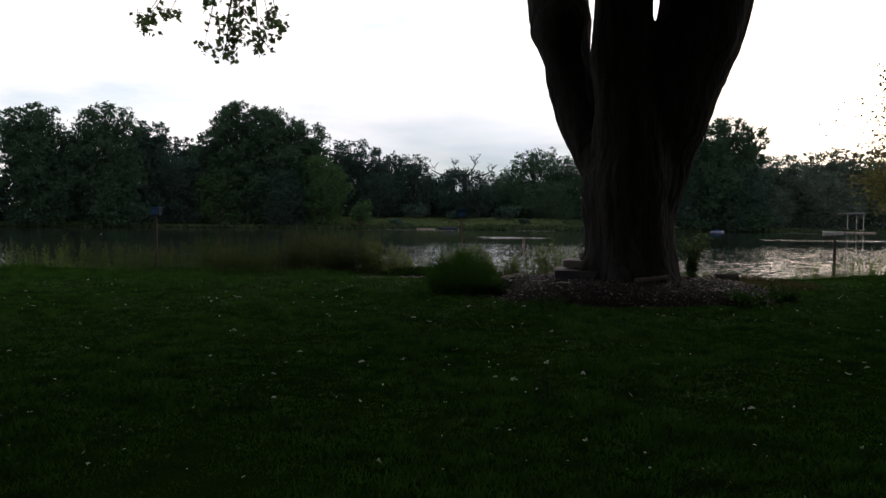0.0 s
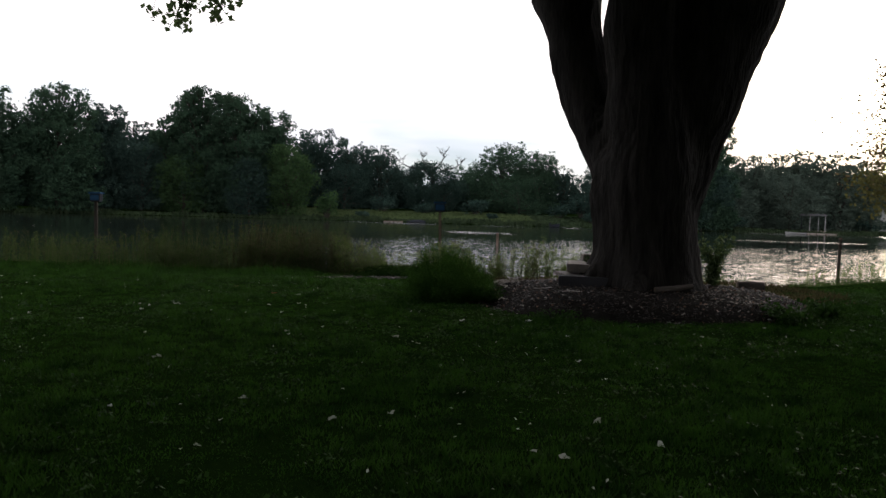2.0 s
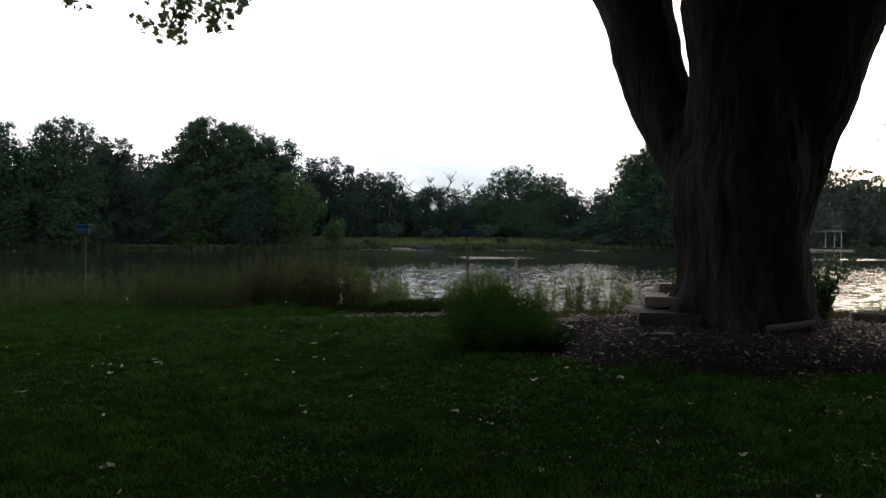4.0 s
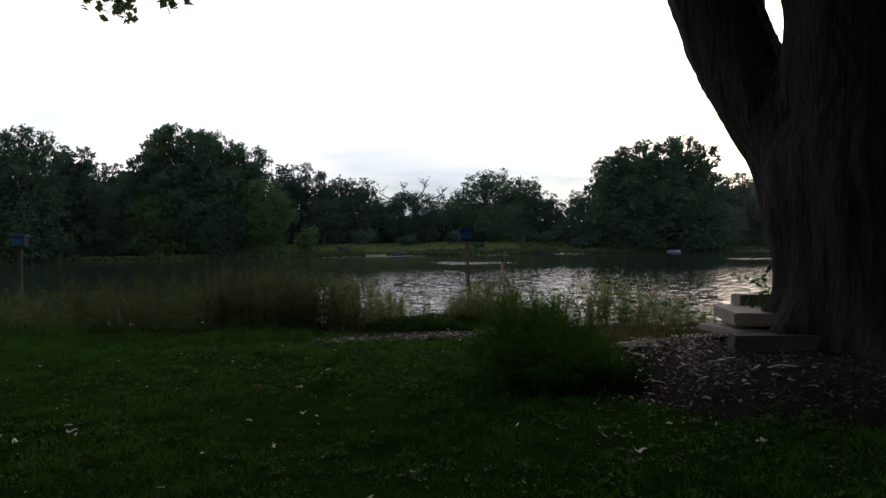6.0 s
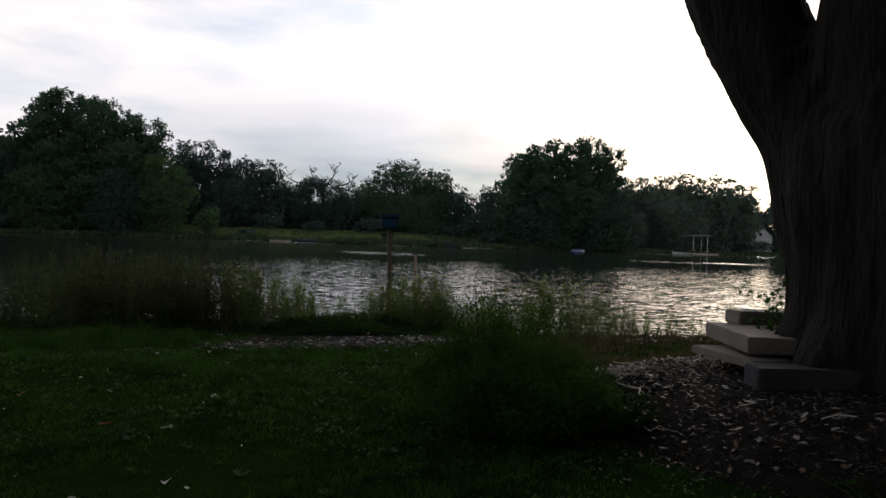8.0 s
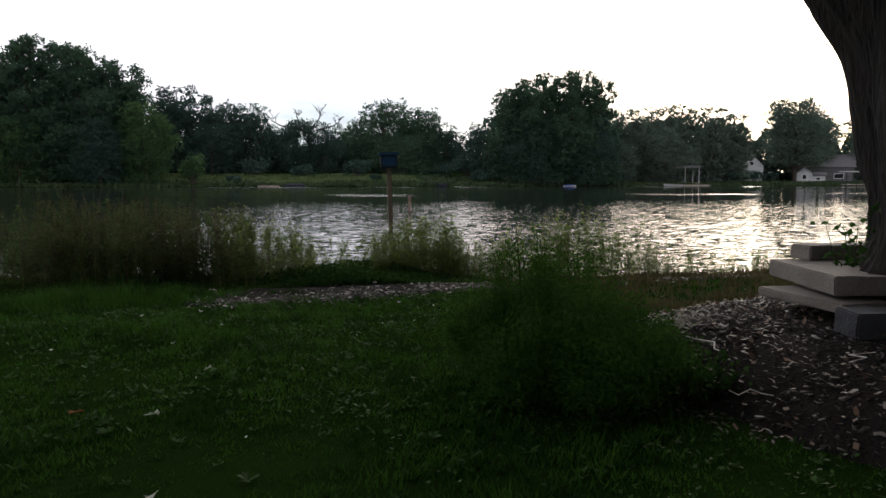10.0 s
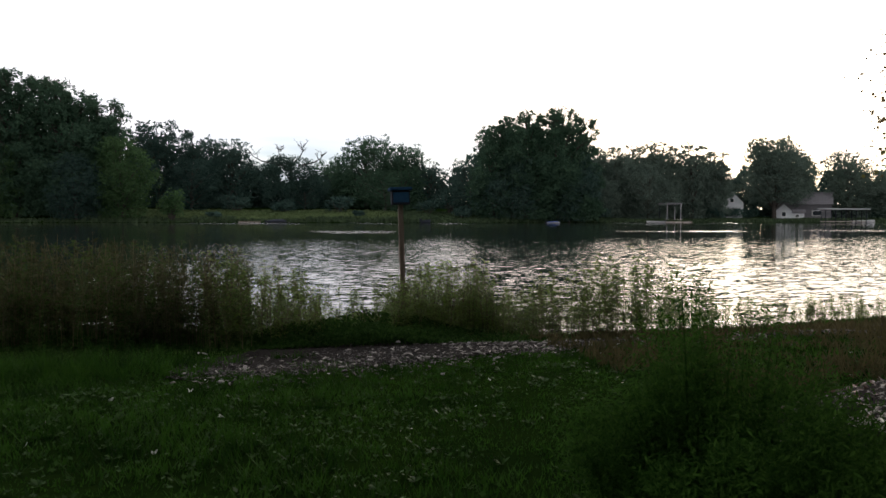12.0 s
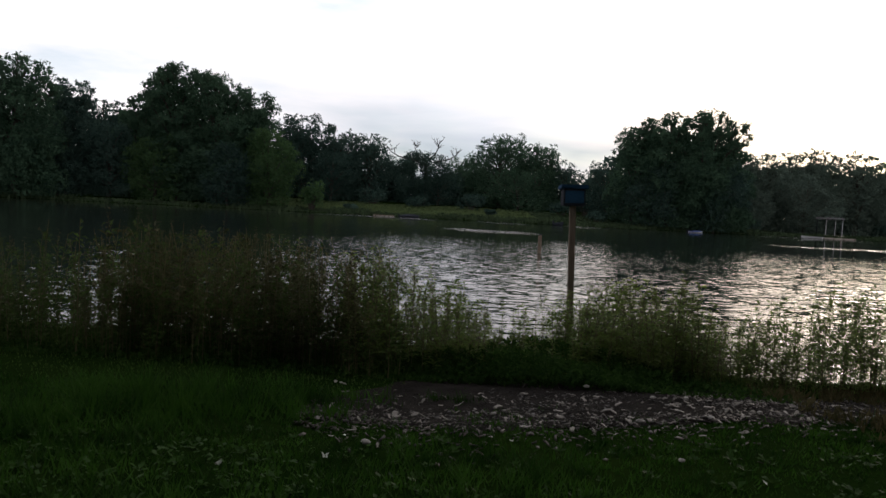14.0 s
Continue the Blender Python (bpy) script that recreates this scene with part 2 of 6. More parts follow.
M_RUSSET = leafy("fallen_russet_leaf", (0.12, 0.045, 0.02), (0.25, 0.11, 0.05), 0.25, 0.4)
M_PALECHIP = surface("weathered_wood_chip", (0.03, 0.027, 0.024), (0.21, 0.197, 0.18), 12.0, 80.0, 0.6, 0.3, squash=(0.3, 1, 1), spread=0.5, gloss=0.2)
M_LITTER = leafy("brown_leaf_litter", (0.022, 0.014, 0.010), (0.15, 0.092, 0.062), 0.15, 0.3, rough=0.6)
M_BIGLEAF = leafy("crown_leaves", (0.03, 0.055, 0.018), (0.08, 0.12, 0.045), 0.45)
M_BIRCH = leafy("bank_tree_leaves", (0.08, 0.066, 0.036), (0.21, 0.165, 0.09), 0.45, 0.2)
M_OLIVE = leafy("lower_bank_tree_leaves", (0.06, 0.062, 0.022), (0.15, 0.15, 0.055), 0.45, 0.1)
# blue distance haze is mixed into all these leaf colours but the willow's
M_FAR = [leafy("far_leaves_oak", (0.018, 0.041, 0.037), (0.061, 0.103, 0.084), 0.4, 0.04, own=0.2, depth=0.9, patch=0.35),
         leafy("far_leaves_cottonwood", (0.017, 0.040, 0.028), (0.062, 0.113, 0.068), 0.42, 0.04, own=0.2, depth=0.9, patch=0.35),
         leafy("far_leaves_willow", (0.022, 0.052, 0.023), (0.066, 0.120, 0.048), 0.42, 0.04, own=0.2, depth=0.9, patch=0.35),
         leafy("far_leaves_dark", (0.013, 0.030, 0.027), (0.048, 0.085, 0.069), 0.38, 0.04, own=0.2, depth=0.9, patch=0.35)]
# paler, greyer leaves that carry the sunward haze in their colour
M_FAR.append(leafy("far_leaves_hazed", (0.050, 0.078, 0.067), (0.118, 0.158, 0.126), 0.45, 0.04, own=0.2, depth=0.9, patch=0.35))
M_SHORE = leafy("meadow_grass", (0.034, 0.056, 0.024), (0.082, 0.116, 0.048), 0.3, 0.1, patch=0.08, depth=1.0)
M_BANK = leafy("far_bank_grass", (0.018, 0.034, 0.018), (0.050, 0.076, 0.038), 0.3, 0.1)
M_REED = leafy("shore_plants", (0.038, 0.080, 0.014), (0.142, 0.205, 0.046), 0.58, 0.12, rough=0.6, patch=1.5)
# darker shore plants: the left bank's heavy shade is put into their colour
M_REED_SHADED = leafy("shaded_shore_plants", (0.016, 0.038, 0.009), (0.068, 0.112, 0.030), 0.5, 0.06)
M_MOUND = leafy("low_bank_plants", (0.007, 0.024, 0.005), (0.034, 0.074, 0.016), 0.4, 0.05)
M_SEED = leafy("stalks_and_seed_heads", (0.038, 0.042, 0.020), (0.12, 0.110, 0.055), 0.35)
M_THICKET = leafy("brown_thicket", (0.020, 0.028, 0.010), (0.062, 0.066, 0.028), 0.4, 0.05)
M_DRY = leafy("dry_weeds", (0.022, 0.026, 0.010), (0.085, 0.072, 0.034), 0.4, 0.06)
M_FERN = leafy("feathery_shrub", (0.010, 0.032, 0.005), (0.045, 0.105, 0.018), 0.45, 0.03)
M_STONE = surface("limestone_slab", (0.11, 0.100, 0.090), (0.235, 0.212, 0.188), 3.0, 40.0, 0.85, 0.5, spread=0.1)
# grey stone with the shade at the tree's foot put into its colour
M_STONE_SHADED = surface("shaded_grey_stone", (0.018, 0.020, 0.024), (0.055, 0.058, 0.066), 3.0, 40.0, 0.85, 0.5, spread=0.1)
M_LOG = surface("weathered_log", (0.035, 0.030, 0.026), (0.11, 0.098, 0.086), 6.0, 40.0, 0.9, 0.6, squash=(0.2, 1, 1))
M_PEBBLE = surface("pale_pebble", (0.08, 0.077, 0.073), (0.26, 0.25, 0.235), 9.0, 60.0, 0.8, 0.4, spread=0.4)
M_POST = surface("weathered_post", (0.06, 0.046, 0.034), (0.16, 0.128, 0.098), 3.0, 40.0, 0.9, 0.5, squash=(1, 1, 0.15))
M_BLUE = surface("blue_paint", (0.010, 0.034, 0.070), (0.020, 0.062, 0.12), 5.0, 50.0, 0.85, 0.15, gloss=0.1)
M_DARK = surface("dark_paint", (0.012, 0.014, 0.02), (0.03, 0.035, 0.045), 5.0, 50.0, 0.9, 0.15, gloss=0.08)
M_WHITE = surface("white_paint", (0.60, 0.60, 0.60), (0.82, 0.82, 0.80), 1.5, 12.0, 0.6, 0.1)
M_SIDING = surface("white_siding", (0.34, 0.36, 0.38), (0.50, 0.52, 0.54), 1.0, 8.0, 0.65, 0.1)
M_ROOF = surface("grey_shingles", (0.05, 0.05, 0.055), (0.12, 0.12, 0.13), 2.0, 12.0, 0.9, 0.4)
M_DECK = surface("dock_boards", (0.16, 0.14, 0.12), (0.34, 0.31, 0.28), 2.0, 12.0, 0.85, 0.3)
M_CANVAS = surface("blue_boat_cover", (0.02, 0.045, 0.16), (0.045, 0.085, 0.28), 2.0, 15.0, 0.7, 0.2)
M_GREYWHITE = surface("weathered_white_paint", (0.22, 0.23, 0.24), (0.36, 0.37, 0.38), 1.5, 12.0, 0.7, 0.1)
M_GLASS = bpy.data.materials.new("window_glass")
M_GLASS.use_nodes = True
M_GLASS.node_tree.nodes["Principled BSDF"].inputs["Base Color"].default_value = (0.02, 0.025, 0.03, 1)
M_GLASS.node_tree.nodes["Principled BSDF"].inputs["Roughness"].default_value = 0.05
M_WATER = water_surface()

# ---- builders ----


def part(name, data, material, parent=None, label=""):
    """Links a bmesh or a mesh as one object, under a thing if one is given."""
    if isinstance(data, bmesh.types.BMesh):
        me = bpy.data.meshes.new(name)
        data.to_mesh(me)
        data.free()
    else:
        me = data
    for m in (material if isinstance(material, (list, tuple)) else [material]):
        me.materials.append(m)
    ob = new(name, me)
    ob.parent = parent
    return tagged(ob, label)


def faces_mesh(name, verts, corners, smooth=False, slots=None):
    """A mesh from an array of places and an array of faces with the same number of corners each."""
    verts, corners = np.asarray(verts, np.float32).reshape(-1, 3), np.asarray(corners, np.int32)
    me = bpy.data.meshes.new(name)
    me.vertices.add(len(verts))
    me.vertices.foreach_set("co", verts.ravel())
    count, k = corners.shape
    me.loops.add(count * k)
    me.loops.foreach_set("vertex_index", corners.ravel())
    me.polygons.add(count)
    me.polygons.foreach_set("loop_start", np.arange(0, count * k, k, dtype=np.int32))
    if smooth:
        me.polygons.foreach_set("use_smooth", np.ones(count, bool))
    if slots is not None:
        me.polygons.foreach_set("material_index", np.asarray(slots, np.int32))
    me.update(calc_edges=True)
    return me


def quads(name, v, slots=None):
    """A mesh of loose four-cornered faces from an array (n, 4, 3)."""
    v = np.asarray(v)
    return faces_mesh(name, v.reshape(-1, 3), np.arange(len(v) * 4).reshape(-1, 4), slots=slots)


def spin(rng, n, up=0.0):
    """n random unit directions, drawn towards +z by up."""
    d = rng.normal(size=(n, 3))
    d[:, 2] += up
    return d / np.linalg.norm(d, axis=1, keepdims=True)


def leaf_quads(rng, centres, size, long=1.5, up=0.0):
    """A kite-shaped leaf at each place, turned at random. size: (low, high)."""
    n = len(centres)
    a = spin(rng, n, up)
    b = np.cross(a, spin(rng, n))
    b /= np.linalg.norm(b, axis=1, keepdims=True) + 1e-9
    fold = np.cross(a, b) * 0.12
    s = rng.uniform(size[0], size[1], (n, 1))
    tip, mid = a * s * long * 0.5, b * s * 0.5
    return np.stack([centres - tip, centres + mid - tip * 0.15 + fold * s, centres + tip, centres - mid - tip * 0.15 + fold * s], 1)


def flat_leaves(rng, centres, size, long=1.6, tilt=0.3):
    """Leaves that lie more or less flat on the ground."""
    n = len(centres)
    t = rng.uniform(0, 2 * math.pi, n)
    s = rng.uniform(size[0], size[1], (n, 1))
    tip = np.stack([np.cos(t), np.sin(t), rng.normal(0, tilt, n)], 1) * s * long * 0.5
    mid = np.stack([-np.sin(t), np.cos(t), rng.normal(0, tilt, n)], 1) * s * 0.5
    return np.stack([centres - tip, centres + mid, centres + tip, centres - mid], 1)


def leaf_tris(rng, centres, size, long=1.3):
    """Small three-cornered leaves, for crowns far off."""
    q = leaf_quads(rng, centres, size, long)
    return np.stack([q[:, 0], q[:, 1], q[:, 2]], 1) + (q[:, 3:4] - q[:, 1:2]) * 0.25


def tris(name, v):
    v = np.asarray(v)
    return faces_mesh(name, v.reshape(-1, 3), np.arange(len(v) * 3).reshape(-1, 3))


def tube(rng, points, radii, sides=7, wobble=0.06):
    """Verts and quads of a tapered tube along points."""
    pts, vs = [Vector(p) for p in points], []
    for i, p in enumerate(pts):
        ahead = (pts[min(i + 1, len(pts) - 1)] - pts[max(i - 1, 0)]).normalized()
        side = ahead.cross(Vector((0.31, 0.95, 0.07))).normalized()
        over = ahead.cross(side)
        for k in range(sides):
            a = 2 * math.pi * k / sides
            r = radii[i] * (1 + wobble * rng.uniform(-1, 1))
            vs.append(p + (side * math.cos(a) + over * math.sin(a)) * r)
    fs = [(i * sides + k, i * sides + (k + 1) % sides, (i + 1) * sides + (k + 1) % sides, (i + 1) * sides + k)
          for i in range(len(pts) - 1) for k in range(sides)]
    return np.array([tuple(v) for v in vs]), np.array(fs)


def gather(pieces):
    """One (verts, faces) from many."""
    vs, fs, at = [], [], 0
    for v, f in pieces:
        vs.append(v)
        fs.append(np.asarray(f) + at)
        at += len(v)
    return np.concatenate(vs), np.concatenate(fs)


def box(bm, x0, x1, y0, y1, z0, z1, bevel=0.0, m=None):
    """Adds a box, with bevelled edges, to bm."""
    verts = bmesh.ops.create_cube(bm, size=1.0)["verts"]
    for v in verts:
        v.co = Vector(((x0 + x1) / 2 + v.co.x * (x1 - x0), (y0 + y1) / 2 + v.co.y * (y1 - y0), (z0 + z1) / 2 + v.co.z * (z1 - z0)))
    if bevel:
        edges = list({e for v in verts for e in v.link_edges})
        verts = list({v for f in bmesh.ops.bevel(bm, geom=edges, offset=bevel, segments=2, affect="EDGES")["faces"] for v in f.verts} | {v for v in verts if v.is_valid})
    if m is not None:
        bmesh.ops.transform(bm, matrix=m, verts=[v for v in verts if v.is_valid])
    return bm


def rounded(x0, x1, y0, y1, z0, z1, bevel=0.01, m=None):
    return box(bmesh.new(), x0, x1, y0, y1, z0, z1, bevel, m)


def lerp(x, xs, ys):
    return np.interp(x, xs, ys)


# ---- ground and lake ----
WATER_Z = -0.62


def near_shore(x):
    return lerp(x, [-60, -20, -8, 3, 6, 10, 18, 40, 90], [27.5, 27, 25.2, 24.2, 24.4, 25.1, 30.5, 44, 58])


def far_shore(x):
    return lerp(x, [-400, -140, -90, -60, -20, 40, 90, 140, 200, 400], [120, 138, 150, 164, 168, 166, 174, 176, 180, 190])


def ground_height(x, y):
    x, y = np.asarray(x, float), np.asarray(y, float)
    ns, fs = near_shore(x), far_shore(x)
    near = lerp(y - ns, [-60, -7, -3.5, -1.2, 0, 3, 12], [0.0, 0.0, -0.10, -0.40, -0.64, -1.3, -2.2])
    far = lerp(y - fs, [-12, -3, 0, 2.0, 8, 40, 300, 1500], [-2.2, -1.3, -0.62, -0.15, 0.1, 0.7, 5.0, 18.0])
    rise = lerp(y - fs, [0, 3, 12, 30, 60, 300], [0.0, 0.25, 1.0, 2.1, 2.6, 2.6]) * lerp(x, [-85, -45, 60, 85], [0, 1, 1, 0])
    z = np.where(y < (ns + fs) / 2, near, far + rise)          # the meadow climbs from the far bank to the woods
    rough = 0.025 * np.sin(x * 0.83 + 1.3 * np.sin(y * 0.41)) * np.cos(y * 0.67 + 0.6 * x)
    edge = np.clip((np.abs(x) - 300) / 80, 0, 1)
    return np.where(np.abs(y - 90) > 60, z + rough, z) * (1 - edge) + edge * 1.0


gx = np.unique(np.concatenate([np.linspace(-1500, -120, 24), np.linspace(-120, -20, 41), np.linspace(-20, 24, 89), np.linspace(24, 180, 60), np.linspace(180, 1500, 24)]))
gy = np.unique(np.concatenate([np.linspace(-600, -8, 12), np.linspace(-8, 40, 97), np.linspace(40, 130, 14), np.linspace(130, 230, 61), np.linspace(230, 2500, 26)]))
GX, GY = np.meshgrid(gx, gy)
GZ = ground_height(GX, GY)
nx, ny = len(gx), len(gy)
idx = np.arange(nx * ny).reshape(ny, nx)
grid_faces = np.stack([idx[:-1, :-1], idx[:-1, 1:], idx[1:, 1:], idx[1:, :-1]], -1).reshape(-1, 4)
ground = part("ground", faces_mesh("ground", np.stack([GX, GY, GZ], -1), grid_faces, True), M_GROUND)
tagged(ground, "lawn and banks sloping to the lake shore", "ground", kind="structure")
bm = bmesh.new()
bmesh.ops.create_grid(bm, x_segments=2, y_segments=2, size=1.0)
for v in bm.verts:
    v.co = Vector((v.co.x * 330, 100 + v.co.y * 105, WATER_Z))
water = part("water", bm, M_WATER)
tagged(water, "dark rippled lake water reflecting the pale dusk sky", "lake", kind="structure")

# ---- the great tree ----
TX, TY = 3.30, 15.5


def great_tree():
    rng = np.random.default_rng(11)
    tree = tagged(new("tree"), "huge old tree with furrowed grey bark parting into thick limbs", "tree")
    tree.location = (TX, TY, 0.0)
    bole = ([(0.14, 0, -0.3), (0.14, 0, 0.35), (0.08, 0, 1.1), (0.02, 0, 2.0), (0.1, -0.05, 2.6), (0.2, -0.1, 3.1)],
        [1.22, 1.10, 0.97, 0.97, 0.95, 0.7])
    rear_limb = ([(-0.29, 0.34, 1.6), (-0.46, 0.49, 2.7), (-0.84, 0.87, 3.7), (-1.02, 1.03, 4.4), (-1.22, 1.19, 5.3), (-1.32, 1.36, 6.2), (-1.4, 1.7, 7.0), (-2.0, 2.3, 9.0), (-3.2, 3.2, 12.5), (-4.4, 4.0, 16.0)],
        [0.5, 0.5, 0.52, 0.51, 0.54, 0.7, 0.7, 0.55, 0.36, 0.2])
    front_limb = ([(0.1, -0.3, 1.6), (0.03, -0.25, 3.0), (-0.05, -0.2, 3.8), (-0.12, -0.22, 4.4), (-0.24, -0.26, 5.2), (-0.22, -0.3, 6.2), (-0.25, -0.8, 9.0), (-0.4, -1.8, 13.0), (-0.6, -2.6, 17.0)],
        [0.7, 0.74, 0.75, 0.64, 0.69, 0.66, 0.5, 0.34, 0.18])
    side_limb = ([(0.45, 0.0, 1.6), (0.66, 0.05, 2.9), (1.0, 0.06, 4.2), (1.46, 0.05, 5.6), (1.71, 0.05, 6.6), (2.2, -0.2, 9.0), (3.6, -0.6, 12.5), (4.6, -1.4, 16.0)],
        [0.56, 0.71, 0.87, 1.0, 1.0, 0.72, 0.4, 0.2])
    limbs = [bole, rear_limb, front_limb, side_limb]
    pieces = [tube(rng, p, r, 20, 0.03) for p, r in limbs]
    for a in np.linspace(0.3, 2 * math.pi + 0.3, 8, endpoint=False):   # root flares
        a += rng.uniform(-0.25, 0.25)
        c, s = math.cos(a), math.sin(a)
        pieces.append(tube(rng, [(c * 0.55, s * 0.55, 1.0), (c * 0.82, s * 0.82, 0.6), (c * 1.02, s * 1.02, 0.42), (c * 1.3, s * 1.3, 0.2)], [0.26, 0.26, 0.2, 0.1], 9, 0.1))
    pieces = [(v, np.asarray(f)) for v, f in pieces]
    solid = []
    for v, f in pieces:                      # close the ends, so that the union is sound
        sides = 20 if len(v) % 20 == 0 and len(v) >= 100 else 9
        me_v, me_f = list(map(tuple, v)), [tuple(q) for q in f]
        solid.append((me_v, me_f + [tuple(range(sides))[::-1], tuple(range(len(v) - sides, len(v)))]))
    raw = bpy.data.meshes.new("union")
    vs, fs, at = [], [], 0
    for v, f in solid:
        vs += v
        fs += [tuple(i + at for i in q) for q in f]
        at += len(v)
    raw.from_pydata(vs, [], fs)
    tmp = new("union", raw)
    rm = tmp.modifiers.new("remesh", "REMESH")
    rm.mode, rm.voxel_size, rm.use_smooth_shade = "VOXEL", 0.055, True
    sm = tmp.modifiers.new("smooth", "SMOOTH")
    sm.factor, sm.iterations = 0.6, 22
    dg = bpy.context.evaluated_depsgraph_get()
    me = bpy.data.meshes.new_from_object(tmp.evaluated_get(dg))
    bpy.data.objects.remove(tmp)
    bpy.data.meshes.remove(raw)
    for v, nrm in zip(me.vertices, [n.vector.copy() for n in me.vertex_normals]):
        co = v.co
        a = math.atan2(co.y, co.x)
        lean = 0.35 * noise.noise(co * 0.9)
        ridge = noise.noise(Vector((math.cos(a + lean) * 6.5, math.sin(a + lean) * 6.5, co.z * 0.55)))
        small = noise.noise(Vector((math.cos(a) * 15, math.sin(a) * 15, co.z * 1.6)))
        lump = noise.noise(co * 1.1)
        flute = noise.noise(Vector((math.cos(a) * 2.2, math.sin(a) * 2.2, co.z * 0.25)))
        v.co = co + nrm * ((0.5 - abs(ridge)) * 0.075 - 0.03 + small * 0.025 + lump * 0.05 + flute * 0.09)
    for p in me.polygons:
        p.use_smooth = True
    me.materials.clear()
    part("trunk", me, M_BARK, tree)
    # crown: leaf clumps high over the lawn, hung on boughs
    tips, boughs = [], []
    ends = [np.array(p[-3]) for p, _ in limbs[1:]] + [np.array(p[-2]) for p, _ in limbs[1:]] + [np.array(p[-1]) for p, _ in limbs[1:]]
    while len(tips) < 170:
        a, r = rng.uniform(0, 2 * math.pi), 13.5 * math.sqrt(rng.uniform(0.01, 1))
        p = np.array([math.cos(a) * r, math.sin(a) * r, rng.uniform(7.0, 21.0)])
        q = p + (TX, TY, 0)
        if p[2] - 1.9 > 1.7 + 0.385 * math.hypot(q[0] + 0.8, max(q[1], 0.0)) and p[2] < 22 - r * 0.55 or (p[2] - 1.9 > 7.5 and q[1] < 5 and p[2] < 15):
            tips.append(p)
    while len(tips) < 330:                      # a low leafy skirt beside and behind the way, added unseen to shade the lawn
        p = np.array([rng.uniform(-24, 24), rng.uniform(-12, 12), rng.uniform(3.8, 10.0)])
        if (p[0] > max(p[1], 0) * 0.85 + 5 or p[0] < -(max(p[1], 0) * 0.8 + 5.5) or p[1] < -4.5) and math.hypot(p[0] - 1, p[1] - 5) < 17:
            tips.append(p - (TX, TY, 0))
    for p in tips:
        e = min(ends, key=lambda t: np.linalg.norm(t - p) + 3 * max(0, t[2] - p[2]))
        mid = (e + p) / 2 + (0, 0, 0.5 + rng.uniform(0, 0.8))
        boughs.append(tube(rng, [e, mid, p], [0.11, 0.07, 0.02], 5))
    v, f = gather(boughs)
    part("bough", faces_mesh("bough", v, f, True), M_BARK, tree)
    cloud_pts = np.concatenate([p + spin(rng, 210) * (rng.uniform(0.2, 1.0, (210, 1)) ** 0.5) * (1.8, 1.8, 1.3) for p in tips])
    part("crown", quads("crown", leaf_quads(rng, cloud_pts, (0.21, 0.43), 1.2)), M_BIGLEAF, tree, "dense crown of dark green leaves with an unseen skirt added for shade")
    # the bough that droops far out over the shore
    base = np.array([-8.9, 25.0, 7.97]) - (TX, TY, 0)
    stem = [limbs[1][0][7], (-5.0, 4.4, 12.2), (-8.8, 8.2, 13.4), (base[0] + 0.6, base[1] - 0.6, 11.6), (base[0], base[1], 9.4), (base[0] - 0.3, base[1], 8.3)]
    twigs = [tube(rng, stem, [0.22, 0.16, 0.11, 0.06, 0.03, 0.012], 6)]
    centres = []
    for dx, dz, spread_x, spread_z, count in [(0.0, 0.4, 0.62, 0.62, 110), (0.45, 0.9, 0.6, 0.5, 70), (1.3, 0.85, 0.45, 0.5, 60), (1.15, -0.1, 0.5, 0.45, 60), (-0.1, -0.45, 0.34, 0.4, 48), (-0.85, -0.25, 0.34, 0.16, 16),
                                              (1.8, 0.55, 0.2, 0.25, 14), (-3.0, 0.65, 0.24, 0.4, 40), (-3.45, 1.0, 0.4, 0.22, 30), (-2.5, 1.2, 0.4, 0.22, 30), (-0.85, 1.35, 0.28, 0.22, 24),
                                              (0.4, 2.0, 1.6, 0.5, 150), (-2.8, 2.3, 1.2, 0.4, 110)]:
        c = base + (dx, rng.uniform(-0.5, 0.5), dz)
        start = base + (dx * 0.45, 0, 2.8)
        twigs.append(tube(rng, [start, (start + c) / 2 + (0.1, 0, 0.3), c], [0.03, 0.018, 0.006], 5))
        pts = c + rng.normal(size=(count, 3)) * np.array([spread_x, 0.5, spread_z]) * 0.52
        centres.append(pts)
        for q in pts[::6]:
            twigs.append(tube(rng, [c + (q - c) * 0.1 + (0, 0, 0.15), q], [0.009, 0.004], 4))
    v, f = gather(twigs)
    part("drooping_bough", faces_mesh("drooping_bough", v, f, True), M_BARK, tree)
    part("drooping_leaves", quads("drooping_leaves", leaf_quads(rng, np.concatenate(centres), (0.14, 0.25), 1.15)), M_BIGLEAF, tree, "hanging sprays of broad green leaves")
    return tree


great_tree()

# ---- the bank tree beyond the post ----


